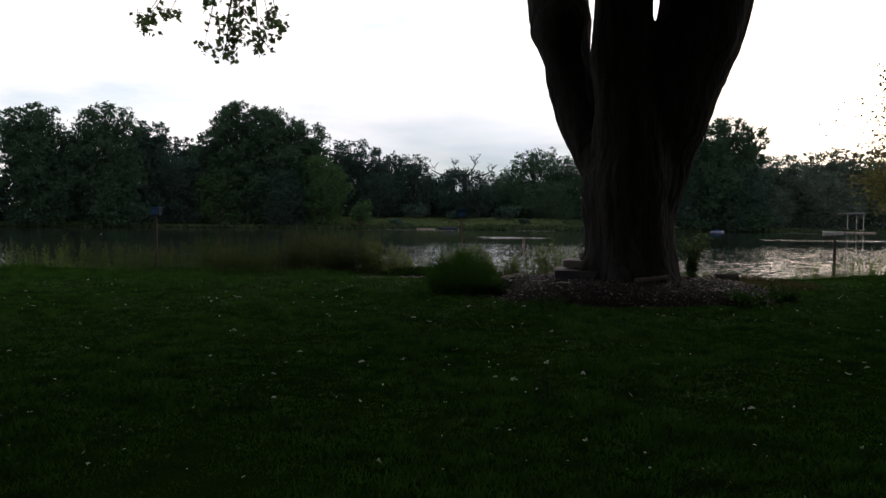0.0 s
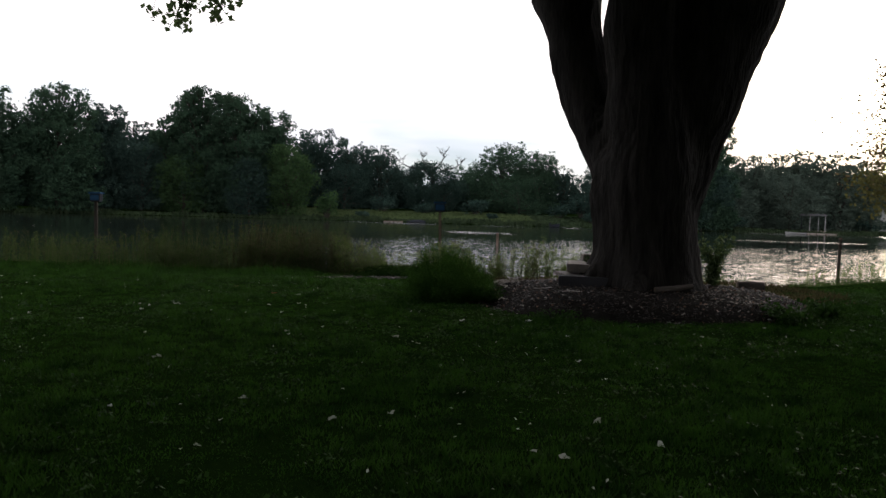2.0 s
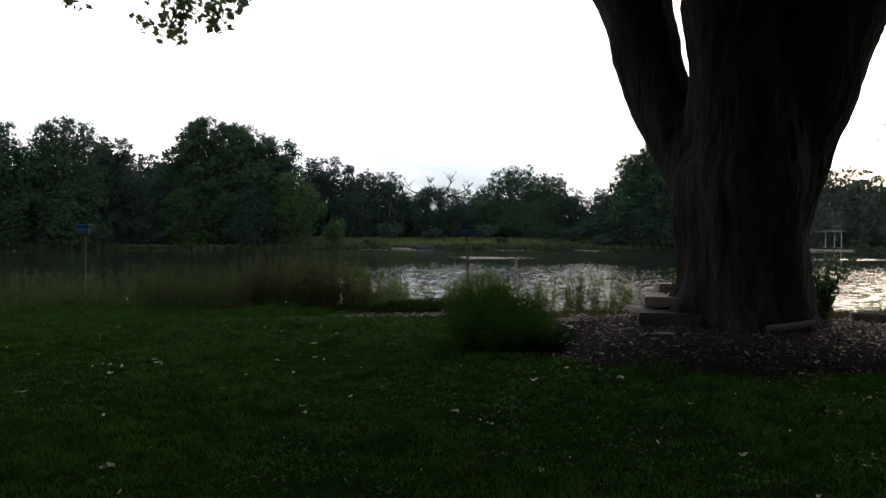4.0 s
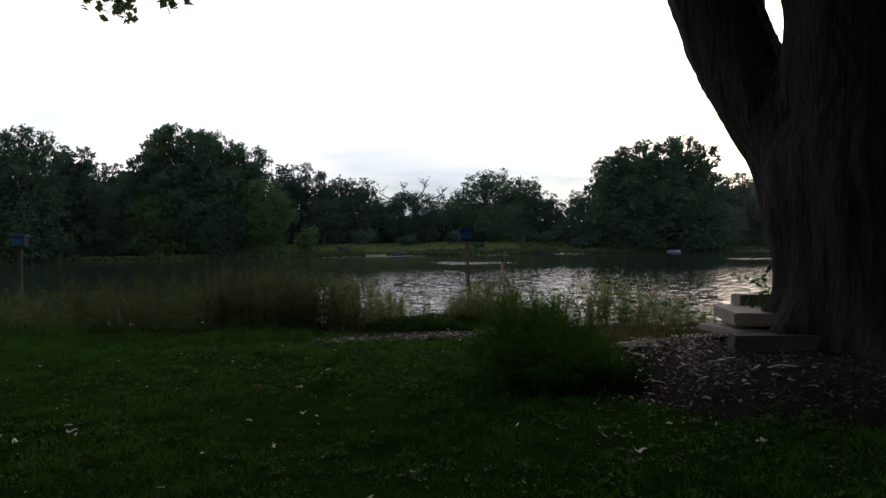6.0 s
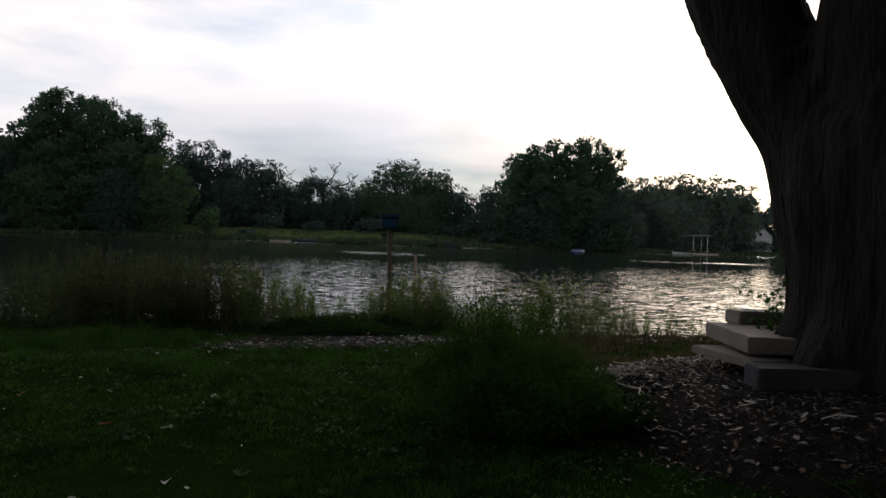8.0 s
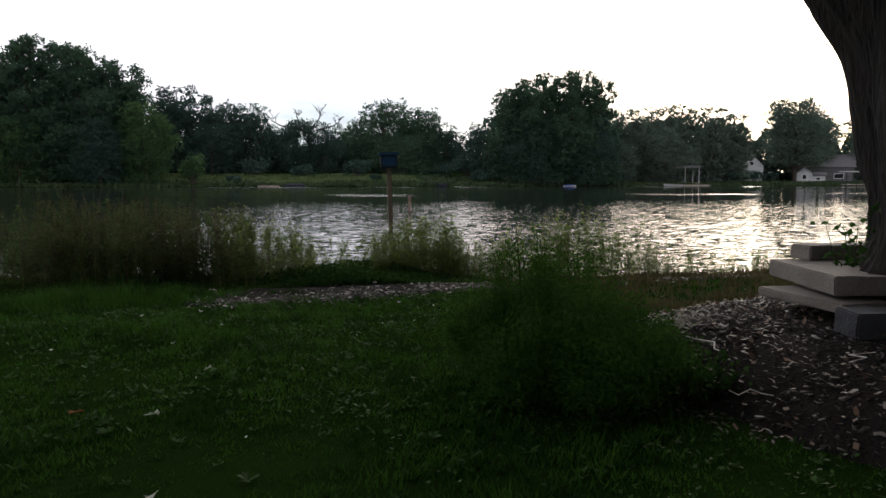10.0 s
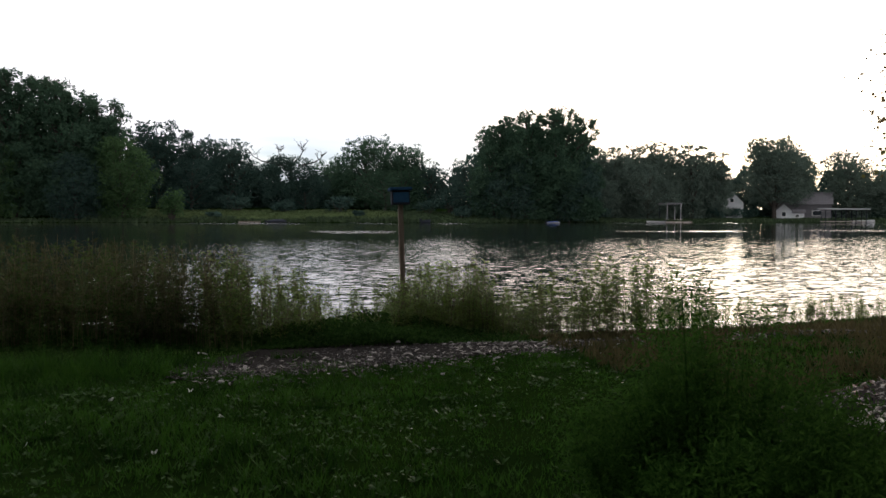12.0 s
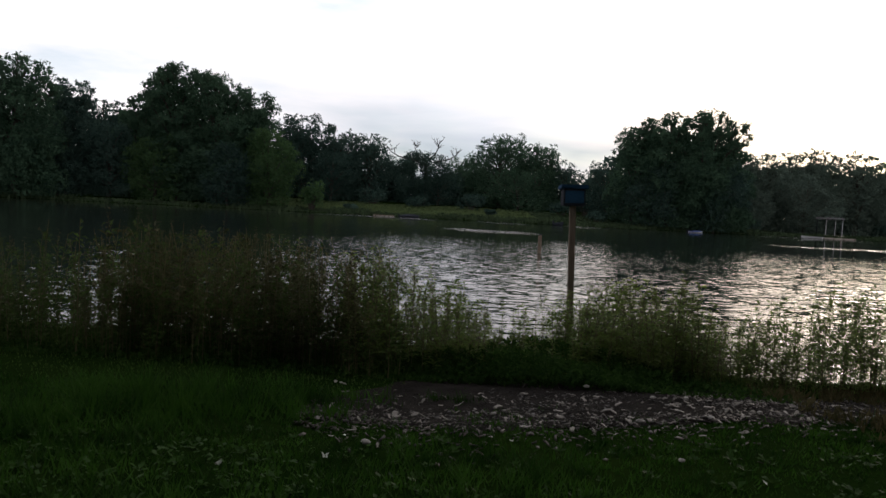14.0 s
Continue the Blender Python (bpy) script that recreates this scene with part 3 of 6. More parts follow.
def bank_tree():
    rng = np.random.default_rng(5)
    tree = tagged(new("tree"), "slender bank tree with sparse sunlit brownish green leaves", "tree")
    x, y = 21.3, 32.6
    z = float(ground_height(x, y))
    tree.location = (x, y, z)
    twigs = [tube(rng, [(0, 0, -0.3), (0.1, 0, 2), (0, 0.2, 4.5), (0.3, 0.1, 7), (0.2, 0, 9.2), (0.4, 0, 11.2)], [0.26, 0.2, 0.16, 0.11, 0.06, 0.02], 8)]
    pts, low = [], []
    for k in range(150):
        h = rng.uniform(3.0, 11.2)
        a = rng.uniform(0, 2 * math.pi)
        reach = rng.uniform(0.45, 1.0) * float(lerp(h, [2.0, 3.5, 6, 8.5, 11.2], [3.2, 3.4, 3.0, 2.4, 1.3]))
        tip = np.array([math.cos(a) * reach, math.sin(a) * reach, h + rng.uniform(0.1, 0.8)])
        twigs.append(tube(rng, [(0.1, 0, h * 0.92), tip * (0.55, 0.55, 1) - (0, 0, 0.25), tip], [0.05, 0.03, 0.008], 5))
        n = int(rng.uniform(80, 190))
        (low if h < 4.4 else pts).append(tip + rng.normal(size=(n, 3)) * (0.5, 0.5, 0.4))
        along = rng.uniform(0.3, 1, (80, 1))
        pts.append(np.array([0.1, 0, h]) + (tip - (0.1, 0, h)) * along + rng.normal(size=(80, 3)) * 0.22)
    for h, reach in [(6.9, 5.2), (8.0, 4.4), (5.7, 4.6), (4.4, 4.6), (6.2, 5.7), (8.9, 3.6), (7.3, 4.9), (4.0, 4.2)]:   # long thin twigs over the water
        tip = np.array([-reach, rng.uniform(-1, 1), h])
        twigs.append(tube(rng, [(0, 0, h - 0.8), tip * (0.5, 0.5, 1) + (0, 0, 0.1), tip], [0.05, 0.02, 0.005], 5))
        along = rng.uniform(0.4, 1, (18, 1)) ** 0.8
        pts.append(np.array([0, 0, h - 0.5]) + (tip - (0, 0, h - 0.5)) * along + rng.normal(size=(18, 3)) * (0.2, 0.2, 0.18))
    v, f = gather(twigs)
    part("trunk", faces_mesh("trunk", v, f, True), M_FARBARK, tree)
    part("crown", quads("crown", leaf_quads(rng, np.concatenate(pts), (0.07, 0.14), 1.3)), M_BIRCH, tree)
    part("lower_crown", quads("lower_crown", leaf_quads(rng, np.concatenate(low), (0.10, 0.20), 1.2)), M_OLIVE, tree, "yellow-green lower leaves")


bank_tree()

# ---- far woods ----


def far_tree(x, y, top, width, seed, mat=0, low=0.1, lobes=26, leaves=2600, open_top=0.0, label=""):
    """A tree of the far shore. low: where the crown begins, as a share of the height; open_top: how loose the crown's upper part is."""
    rng = np.random.default_rng(seed)
    z0 = float(ground_height(x, y)) - 0.1
    h = (top - z0) * 0.99
    tree = tagged(new("tree"), label or "tall leafy shore tree, dark against the dusk sky", "tree", "trees of the far shore" if y > 60 else "trees of the yard")
    tree.location = (x, y, z0)
    w = width * 0.60
    twigs = [tube(rng, [(0, 0, -0.4), (rng.uniform(-0.3, 0.3), 0, h * 0.25), (rng.uniform(-0.8, 0.8), 0, h * 0.55), (rng.uniform(-1, 1), 0, h * 0.9)],
                  [0.028 * h, 0.022 * h, 0.014 * h, 0.004 * h], 7)]
    sway, wave = rng.uniform(0.08, 0.20) * w, rng.uniform(0, 6)

    def half_width(u):
        """The crown's half width at the share u of the tree's height."""
        below = 0.80 + 0.20 * np.clip((u - low) / max(0.42 - low, 0.05), 0, 1)
        above = np.sqrt(np.clip(1 - ((u - 0.42) / 0.60) ** 2, 0.0, 1))
        return w * np.where(u < 0.42, below, above)

    def drift(u):
        """How far the crown's middle strays sideways."""
        return sway * np.sin(u * 6.0 + wave)

    blobs = []
    for k in range(lobes):
        hh = low + 0.10 + (0.86 - low) * ((k + 0.5) / lobes) ** 0.85
        a = 2.4 * k + rng.uniform(-0.6, 0.6)
        size = rng.uniform(0.22, 0.46) * w * (1.12 - 0.42 * hh)
        r = max(0.0, float(half_width(hh)) - size * 0.85) * rng.uniform(0.8, 1.06)
        c = np.array([math.cos(a) * r + float(drift(hh)), math.sin(a) * r * 0.75, min(hh * h, h - size * 0.85)])
        blobs.append((c, size))
        fork = h * max(0.15, hh - 0.25)
        twigs.append(tube(rng, [(0, 0, fork * 0.8), c * (0.5, 0.5, 0) + (0, 0, (fork + c[2]) / 2), c], [0.009 * h, 0.006 * h, 0.002 * h], 5))
        if open_top > 0.3 and hh > 0.45:
            for _ in range(5):
                e = c + spin(rng, 1, 0.5)[0] * size * 0.85
                twigs.append(tube(rng, [c * (0.8, 0.8, 0.93), (c + e) / 2, e], [0.0035 * h, 0.002 * h, 0.0008 * h], 4))
    v, f = gather(twigs)
    part("trunk", faces_mesh("trunk", v, f, True), M_FARBARK, tree)
    # each lobe is a heap of leafy clumps, small at its rim; the lobes overlap
    total, pts = sum(s ** 2 for _, s in blobs), []
    for c, s in blobs:
        n = max(80, int(leaves * 2.6 * s ** 2 / total))
        m = max(12, n // (7 if open_top > 0.3 else 10))
        d = spin(rng, m, 0.25)
        reach = rng.uniform(0.0, 1.0, m) ** 0.45
        heart_at = c + d * (s * reach)[:, None] * (1.12, 1.05, 0.9)
        if open_top:
            high = np.clip((heart_at[:, 2] / h - 0.42) * 2.4, 0, 1)
            fit = rng.uniform(0, 1, m) > 0.6 * open_top * high
            heart_at, reach = heart_at[fit], reach[fit]
        m = len(heart_at)
        if not m:
            continue
        pick = rng.integers(0, m, n)
        girth = s * (0.33 - 0.15 * reach[pick]) * rng.uniform(0.7, 1.15, n)
        pts.append(heart_at[pick] + spin(rng, n) * (girth * rng.uniform(0.0, 1.0, n) ** 0.45)[:, None] * (1.15, 1.1, 0.8) + rng.normal(size=(n, 3)) * (0.2 if open_top > 0.3 else 0.1))
    n = int(leaves * 0.45)                      # the body of the crown between the lobes
    u = low + (0.84 - low) * rng.uniform(0, 1, n)
    a = rng.uniform(0, 2 * math.pi, n)
    r = half_width(u) * 0.80 * np.sqrt(rng.uniform(0, 1, n)) * (1 - 0.55 * open_top * np.clip(u * 3 - 1.4, 0, 1))
    pts.append(np.stack([np.cos(a) * r + drift(u), np.sin(a) * r * 0.75, u * h], 1))
    q = np.concatenate(pts)
    n = 2200                                    # the dim heart of the crown
    u = low + 0.02 + (0.80 - low) * rng.uniform(0, 1, n)
    a = rng.uniform(0, 2 * math.pi, n)
    r = half_width(u) * 0.74 * np.sqrt(rng.uniform(0, 1, n)) * (1 - 0.9 * open_top * np.clip(u * 2.6 - 1.1, 0, 1))
    heart = leaf_tris(rng, np.stack([np.cos(a) * r + drift(u), np.sin(a) * r * 0.7, u * h], 1), (0.026 * h, 0.045 * h))
    if open_top:
        gaps = np.array([noise.noise(Vector(p) * (8.0 / h)) + 0.8 * noise.noise(Vector(p) * (19.0 / h)) for p in q])
        keep = gaps > -0.85 + open_top * 0.85 * np.clip((q[:, 2] / h - 0.45) * 2.6, -0.6, 1)
        q = q[keep]
    q = q[q[:, 2] > 0.2]
    part("crown", tris("crown", np.concatenate([leaf_tris(rng, q, (0.010 * h + 0.085, 0.020 * h + 0.11)), heart])), M_FAR[mat], tree)
    return tree


def dead_tree(x, y, top, width, seed):
    rng = np.random.default_rng(seed)
    z0 = float(ground_height(x, y)) - 0.1
    h = top - z0
    tree = tagged(new("tree"), "half-dead tree with bare grey antler-like branches on top", "tree", "trees of the far shore")
    tree.location = (x, y, z0)
    twigs = [tube(rng, [(0, 0, -0.4), (0.2, 0, h * 0.4), (0, 0, h * 0.62)], [0.5, 0.4, 0.28], 7)]
    # three bare antlers: one reaching out to either side, one upright between them
    for root, aim, count in (((-0.10, 0.62), (-0.55, 0.20), 6), ((-0.04, 0.66), (-0.16, 0.25), 7), ((0.04, 0.66), (0.16, 0.26), 7), ((0.12, 0.62), (0.42, 0.20), 6)):
        start = np.array([root[0] * width, 0, root[1] * h])
        tip = start + np.array([aim[0] * width, rng.uniform(-1, 1), aim[1] * h])
        knee = start + (tip - start) * (0.62, 0.5, 0.30)
        twigs.append(tube(rng, [start, knee, knee + (tip - knee) * 0.5 + (0.3 * np.sign(aim[0]), 0, -0.2), tip], [0.24, 0.17, 0.11, 0.05], 6))
        for k in range(count):
            t = rng.uniform(0.25, 0.95)
            p = knee + (tip - knee) * t
            e = p + np.array([rng.uniform(-1.6, 1.6), rng.uniform(-0.8, 0.8), rng.uniform(0.5, 1.7)])
            m = (p + e) / 2 + rng.normal(size=3) * 0.3
            twigs.append(tube(rng, [p, m, e], [0.10, 0.07, 0.035], 5))
            for _ in range(2):
                q = m + (e - m) * rng.uniform(0.1, 0.8)
                twigs.append(tube(rng, [q, q + np.array([rng.uniform(-0.9, 0.9), 0, rng.uniform(0.2, 0.9)])], [0.05, 0.025], 4))
    v, f = gather(twigs)
    part("trunk", faces_mesh("trunk", v, f, True), M_DEADWOOD, tree, "bare grey branches")
    pts = []
    for k in range(64):
        c = np.array([rng.uniform(-0.4, 0.4) * width, rng.uniform(-2, 2), rng.uniform(0.12, 0.71) * h])
        if c[2] > 0.56 * h:
            c[0] *= 0.85 - 1.1 * (c[2] / h - 0.56)
        pts.append(c + spin(rng, 280) * rng.uniform(0.1, 1, (280, 1)) ** 0.4 * (1.9, 1.9, 1.6) * rng.uniform(0.8, 1.2, (280, 1)))
    part("crown", quads("crown", leaf_quads(rng, np.concatenate(pts), (0.16, 0.34), 1.3)), M_FAR[3], tree)


BACK = "dark leafy tree of the far woods"
WILLOW = "drooping yellow-green willow at the far water's edge"
# x, y, top, width, kind of leaf, looseness of the top, label
WEST_TREES = [
    (-130, 138, 24, 20, 3, 0, ""), (-113, 143, 26, 18, 1, 0.2, ""), (-97, 150, 27, 17, 1, 0.3, ""), (-84.5, 155, 27.8, 17, 1, 0.4, ""),
    (-80.5, 166, 25.4, 13, 0, 0.1, ""), (-84, 192, 25, 15, 3, 0.1, BACK), (-73, 194, 22.8, 14, 3, 0.1, BACK), (-66.5, 172, 24.4, 11, 1, 0.25, ""),
    (-72, 168, 17, 12, 0, 0, ""), (-62, 168, 15, 12, 2, 0, WILLOW),
]
COTTONWOODS = [
    (-58.5, 171, 30.6, 15, 1, 0.4, "tall spreading cottonwood at the far water's edge"), (-50, 172, 29.4, 17, 1, 0.4, ""), (-43, 173, 26.4, 12, 1, 0.4, ""), (-46, 167, 14, 12, 3, 0, ""),
    (-37.5, 168.5, 17.2, 12, 2, 0, WILLOW), (-35.7, 196, 24.6, 15, 3, 0.1, BACK),
]
MIDDLE_TREES = [
    (-26.6, 198, 22.4, 12, 0, 0, BACK), (-18.4, 199, 20.8, 13, 0, 0.1, BACK), (-11, 207, 16, 12, 3, 0, BACK), (-27, 190, 15, 13, 3, 0, BACK),
    (6.8, 204, 16, 11, 0, 0.1, BACK), (16, 196, 22.2, 18, 0, 0.3, ""), (25.5, 196, 20.2, 13, 0, 0.15, ""), (20, 188, 12.5, 14, 1, 0, ""),
    (33.5, 199, 16.4, 10, 3, 0.2, BACK), (0, 194, 11.5, 13, 3, 0, BACK), (39.5, 178, 15, 10.5, 3, 0, ""),
]
BROAD_TREES = [
    (44, 171, 23.1, 13, 1, 0.1, ""), (51.2, 170, 26.2, 15, 1, 0.2, ""), (60, 170.5, 27.2, 15, 1, 0.55, "broad round-crowned tree by the far water"), (66, 171.5, 25.1, 9.5, 1, 0.8, ""),
    (62, 170, 16.5, 14, 3, 0, ""), (48, 170, 15, 15, 3, 0, ""), (69.5, 184, 17, 11, 3, 0.1, BACK),
]
EAST_TREES = [
    (76.4, 186, 19.4, 10, 0, 0.1, BACK), (82.5, 188, 20, 12, 3, 0.1, BACK), (89.5, 190, 21, 12, 3, 0.1, BACK), (96, 189, 22, 13, 0, 0.1, BACK),
    (103.5, 184, 21.4, 12, 3, 0.1, BACK), (110.5, 184, 19.4, 10, 0, 0.2, BACK), (90, 183, 15, 18, 3, 0, BACK), (74, 182, 12, 14, 3, 0, BACK),
]
HOUSE_TREES = [
    (131.5, 187, 23.8, 20, 1, 0.1, "round leafy tree beside the far houses"), (150, 204, 21.4, 18, 3, 0.2, BACK), (165, 197, 21.4, 18, 0, 0.15, BACK), (181, 192, 22, 19, 3, 0.1, BACK),
    (200, 186, 22, 20, 3, 0, BACK), (118, 212, 16, 18, 3, 0, BACK), (137, 216, 15, 18, 3, 0, BACK),
]
FAR_TREES = WEST_TREES + COTTONWOODS + MIDDLE_TREES + BROAD_TREES + EAST_TREES + HOUSE_TREES
for k, (x, y, top, width, mat, loose, label) in enumerate(FAR_TREES):
    mat = 4 if x > 66 else {3: 0, 0: 1}.get(mat, mat) if x > 5 else mat          # haze towards the houses, put in as paler leaf colours
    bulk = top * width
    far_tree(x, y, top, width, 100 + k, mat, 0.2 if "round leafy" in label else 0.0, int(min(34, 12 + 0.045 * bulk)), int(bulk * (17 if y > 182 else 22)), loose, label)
dead_tree(-3.4, 195, 20.3, 16.0, 77)


def bush(x, y, h, w, seed, mat, label, leaves=900, size=(0.25, 0.5), group=""):
    rng = np.random.default_rng(seed)
    z0 = float(ground_height(x, y)) - 0.05
    b = tagged(new("bush"), label, "bush", group)
    b.location = (x, y, z0)
    stems, pts = [], []
    for k in range(12):
        a, r = rng.uniform(0, 2 * math.pi), rng.uniform(0.15, 0.75) * w / 2
        c = np.array([math.cos(a) * r, math.sin(a) * r, h * rng.uniform(0.3, 0.8)])
        stems.append(tube(rng, [(c[0] * 0.15, c[1] * 0.15, -0.05), c * (0.6, 0.6, 0.6), c], [0.02 * h, 0.014 * h, 0.005 * h], 5))
        n = leaves // 12
        pts.append(c + spin(rng, n) * rng.uniform(0.2, 1, (n, 1)) ** 0.5 * (w * 0.26, w * 0.26, h * 0.28))
    v, f = gather(stems)
    part("stem", faces_mesh("stem", v, f, True), M_FARBARK, b)
    q = np.concatenate(pts)
    part("foliage", quads("foliage", leaf_quads(rng, q[q[:, 2] > 0.02], size, 1.3)), mat, b)


bush(-28, 168.6, 6.6, 5.4, 41, M_FAR[2], "rounded pale green bush on the far bank", 1100)
bush(63, 171, 5.0, 6.0, 42, M_FAR[1], "rounded dull green bush on the far bank", 1100)
for k, (x, y, h, w) in enumerate([(-16, 188, 4.5, 8), (-5, 186, 3.2, 7), (8, 184, 4.2, 7), (30, 182, 4.0, 7), (-20, 172, 1.6, 4), (12, 174, 1.5, 3), (74, 178, 3.0, 6), (110, 182, 3.2, 6), (-100, 150, 3.5, 9), (-78, 158, 3.0, 8), (36, 172, 2.6, 5), (36, 183.5, 6.0, 8), (117, 186, 3.4, 8), (123.2, 187, 3.0, 5)]):
    bush(x, y, h, w, 60 + k, M_FAR[3] if k % 2 else M_FAR[0], "low dark bush on the far bank", 700, group="bushes of the far bank")


def far_grass(name, n, x0, x1, near, deep, tall, mat, label, seed):
    """Grass of the far bank between near and near + deep metres behind the water's edge."""
    rng = np.random.default_rng(seed)
    x = rng.uniform(x0, x1, n)
    y = far_shore(x) + near + rng.uniform(0, 1, n) ** 1.3 * deep
    z = ground_height(x, y)
    hgt = rng.uniform(0.3, 1.0, n) * tall * (0.6 + 0.6 * (np.sin(x * 0.21) * np.sin(x * 0.083 + 2) > 0))
    w = rng.uniform(0.15, 0.5, n)
    a = rng.uniform(0, math.pi, n)
    side = np.stack([np.cos(a), np.sin(a), 0 * a], 1) * w[:, None]
    base = np.stack([x, y, z - 0.05], 1)
    top = base + np.stack([rng.normal(0, 0.15, n), rng.normal(0, 0.15, n), hgt + 0.05], 1)
    g = part(name, quads(name, np.stack([base - side, base + side, top + side * 0.4, top - side * 0.3], 1)), mat)
    tagged(g, label, "grass", kind="stuff")


far_grass("bank_grass", 9000, -130, 170, 0.1, 2.6, 0.75, M_BANK, "rough dark grass along the far water's edge", 8)
far_grass("meadow_grass", 18000, -42, 22, 2.4, 22, 0.32, M_SHORE, "pale green meadow rising behind the far bank", 10)
far_grass("meadow_grass", 9000, 22, 75, 2.4, 20, 0.3, M_BANK, "shaded grass under the far shore trees", 12)
far_grass("meadow_grass", 8000, 75, 170, 2.4, 18, 0.3, M_BANK, "mown grass before the far houses", 11)


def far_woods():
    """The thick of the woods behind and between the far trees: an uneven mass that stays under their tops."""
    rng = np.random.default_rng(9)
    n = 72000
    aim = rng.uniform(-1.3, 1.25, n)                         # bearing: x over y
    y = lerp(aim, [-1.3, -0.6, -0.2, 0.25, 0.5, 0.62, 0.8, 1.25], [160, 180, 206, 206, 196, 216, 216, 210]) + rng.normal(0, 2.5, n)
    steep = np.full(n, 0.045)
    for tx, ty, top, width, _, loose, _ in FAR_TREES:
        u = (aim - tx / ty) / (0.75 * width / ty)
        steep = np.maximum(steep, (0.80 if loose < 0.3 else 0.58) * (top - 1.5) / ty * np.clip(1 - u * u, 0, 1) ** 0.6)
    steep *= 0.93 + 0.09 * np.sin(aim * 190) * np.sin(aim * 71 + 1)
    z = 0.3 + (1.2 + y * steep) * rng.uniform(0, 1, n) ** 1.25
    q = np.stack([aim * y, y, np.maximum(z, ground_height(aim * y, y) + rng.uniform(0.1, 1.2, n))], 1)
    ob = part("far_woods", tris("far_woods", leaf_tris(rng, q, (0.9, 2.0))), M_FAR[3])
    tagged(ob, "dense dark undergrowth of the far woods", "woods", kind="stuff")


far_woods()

# ---- unseen trees added beside and behind the way, to block sky light ----
for k, (x, y, top, width) in enumerate([(-34, -6, 15, 13), (-24, -14, 17, 13), (-13, -19, 16, 13), (-2, -21, 17, 14), (10, -20, 16, 13), (21, -15, 17, 13), (31, -7, 15, 13), (36, 5, 14, 12), (-37, 6, 14, 12)]):
    far_tree(x, y, top, width, 300 + k, 3, 0.02, 22, 4200, 0.0, "dark leafy tree added unseen to close the garden")

# ---- far shore: houses, docks, boats ----


def gable_house(x, y, width, depth, eaves, ridge, turn, label, windows, along=False, chimney=False, siding=None):
    z0 = float(ground_height(x, y)) - 0.1
    house = tagged(new("house"), label, "house", "houses of the far shore")
    house.matrix_world = pose(x, y, z0, 0, 0, turn)
    w, d = width / 2, depth / 2
    bm = bmesh.new()
    if along:      # ridge runs along the front
        prof = [(-d, 0), (d, 0), (d, eaves), (0, ridge), (-d, eaves)]
        rings = [[bm.verts.new((sx * w, py, pz)) for py, pz in prof] for sx in (-1, 1)]
    else:
        prof = [(-w, 0), (w, 0), (w, eaves), (0, ridge), (-w, eaves)]
        rings = [[bm.verts.new((px, sy * d, pz)) for px, pz in prof] for sy in (-1, 1)]
    for r in rings:
        bm.faces.new(r)
    for i in range(5):
        bm.faces.new((rings[0][i], rings[0][(i + 1) % 5], rings[1][(i + 1) % 5], rings[1][i]))
    bmesh.ops.recalc_face_normals(bm, faces=bm.faces)
    siding = siding or M_SIDING
    wall = part("wall", bm, siding, house)
    for k in range(int(eaves / 0.42)):      # clapboards on the front
        part("board", rounded(-w + 0.02, w - 0.02, -d - 0.035, -d, 0.12 + k * 0.42, 0.50 + k * 0.42, 0.008), siding, wall)
    for side in (-1, 1):
        run = d if along else w
        slope = math.atan2(ridge - eaves, run)
        length = math.hypot(run, ridge - eaves) + 0.5
        span = (w if along else d) + 0.4
        bm = bmesh.new()
        if along:
            m = Matrix.Translation((0, 0, ridge + 0.1)) @ Matrix.Rotation(-side * slope, 4, "X")
            y0, y1 = sorted((0, side * length))
            box(bm, -span, span, y0, y1, -0.09, 0.09, 0.02, m)
        else:
            m = Matrix.Translation((0, 0, ridge + 0.1)) @ Matrix.Rotation(side * slope, 4, "Y")
            x0, x1 = sorted((0, side * length))
            box(bm, x0, x1, -span, span, -0.09, 0.09, 0.02, m)
        part("roof", bm, M_ROOF, house, "grey shingle roof slope")
    for wx, wz, ww, wh in windows:
        win = part("window", rounded(wx - ww / 2 - 0.1, wx + ww / 2 + 0.1, -d - 0.09, -d - 0.03, wz - wh / 2 - 0.1, wz + wh / 2 + 0.1, 0.01), M_WHITE, house)
        part("pane", rounded(wx - ww / 2, wx + ww / 2, -d - 0.105, -d - 0.092, wz - wh / 2, wz + wh / 2, 0.002), M_GLASS, win, "dark window pane")
    if chimney:
        part("chimney", rounded(w * 0.4, w * 0.4 + 0.7, -0.35, 0.35, eaves, ridge + 1.0, 0.02), M_ROOF, house)
    return house


gable_house(124.2, 196.6, 6.2, 9.0, 4.6, 7.9, -32, "small white gabled house among dark trees", [(-1.2, 2.2, 1.0, 1.3), (1.3, 2.2, 1.0, 1.3), (0, 5.2, 0.9, 1.0)])
gable_house(152.5, 201, 15.0, 9.0, 4.4, 8.0, -38, "long low dark-sided house with a grey roof", [(-4.5, 1.7, 1.6, 1.1), (-1.0, 1.7, 1.6, 1.1), (3.6, 1.6, 2.4, 1.4)], along=True, siding=M_ROOF)
gable_house(137.2, 190.5, 4.0, 6.0, 2.6, 4.4, -36, "white gabled outbuilding beside the lake house", [(0, 1.5, 1.0, 1.2)])
gable_house(141.2, 190.2, 4.0, 5.0, 1.9, 2.7, -36, "low white lean-to shed of the lake house", [(0.2, 1.0, 0.9, 0.7)], along=True)


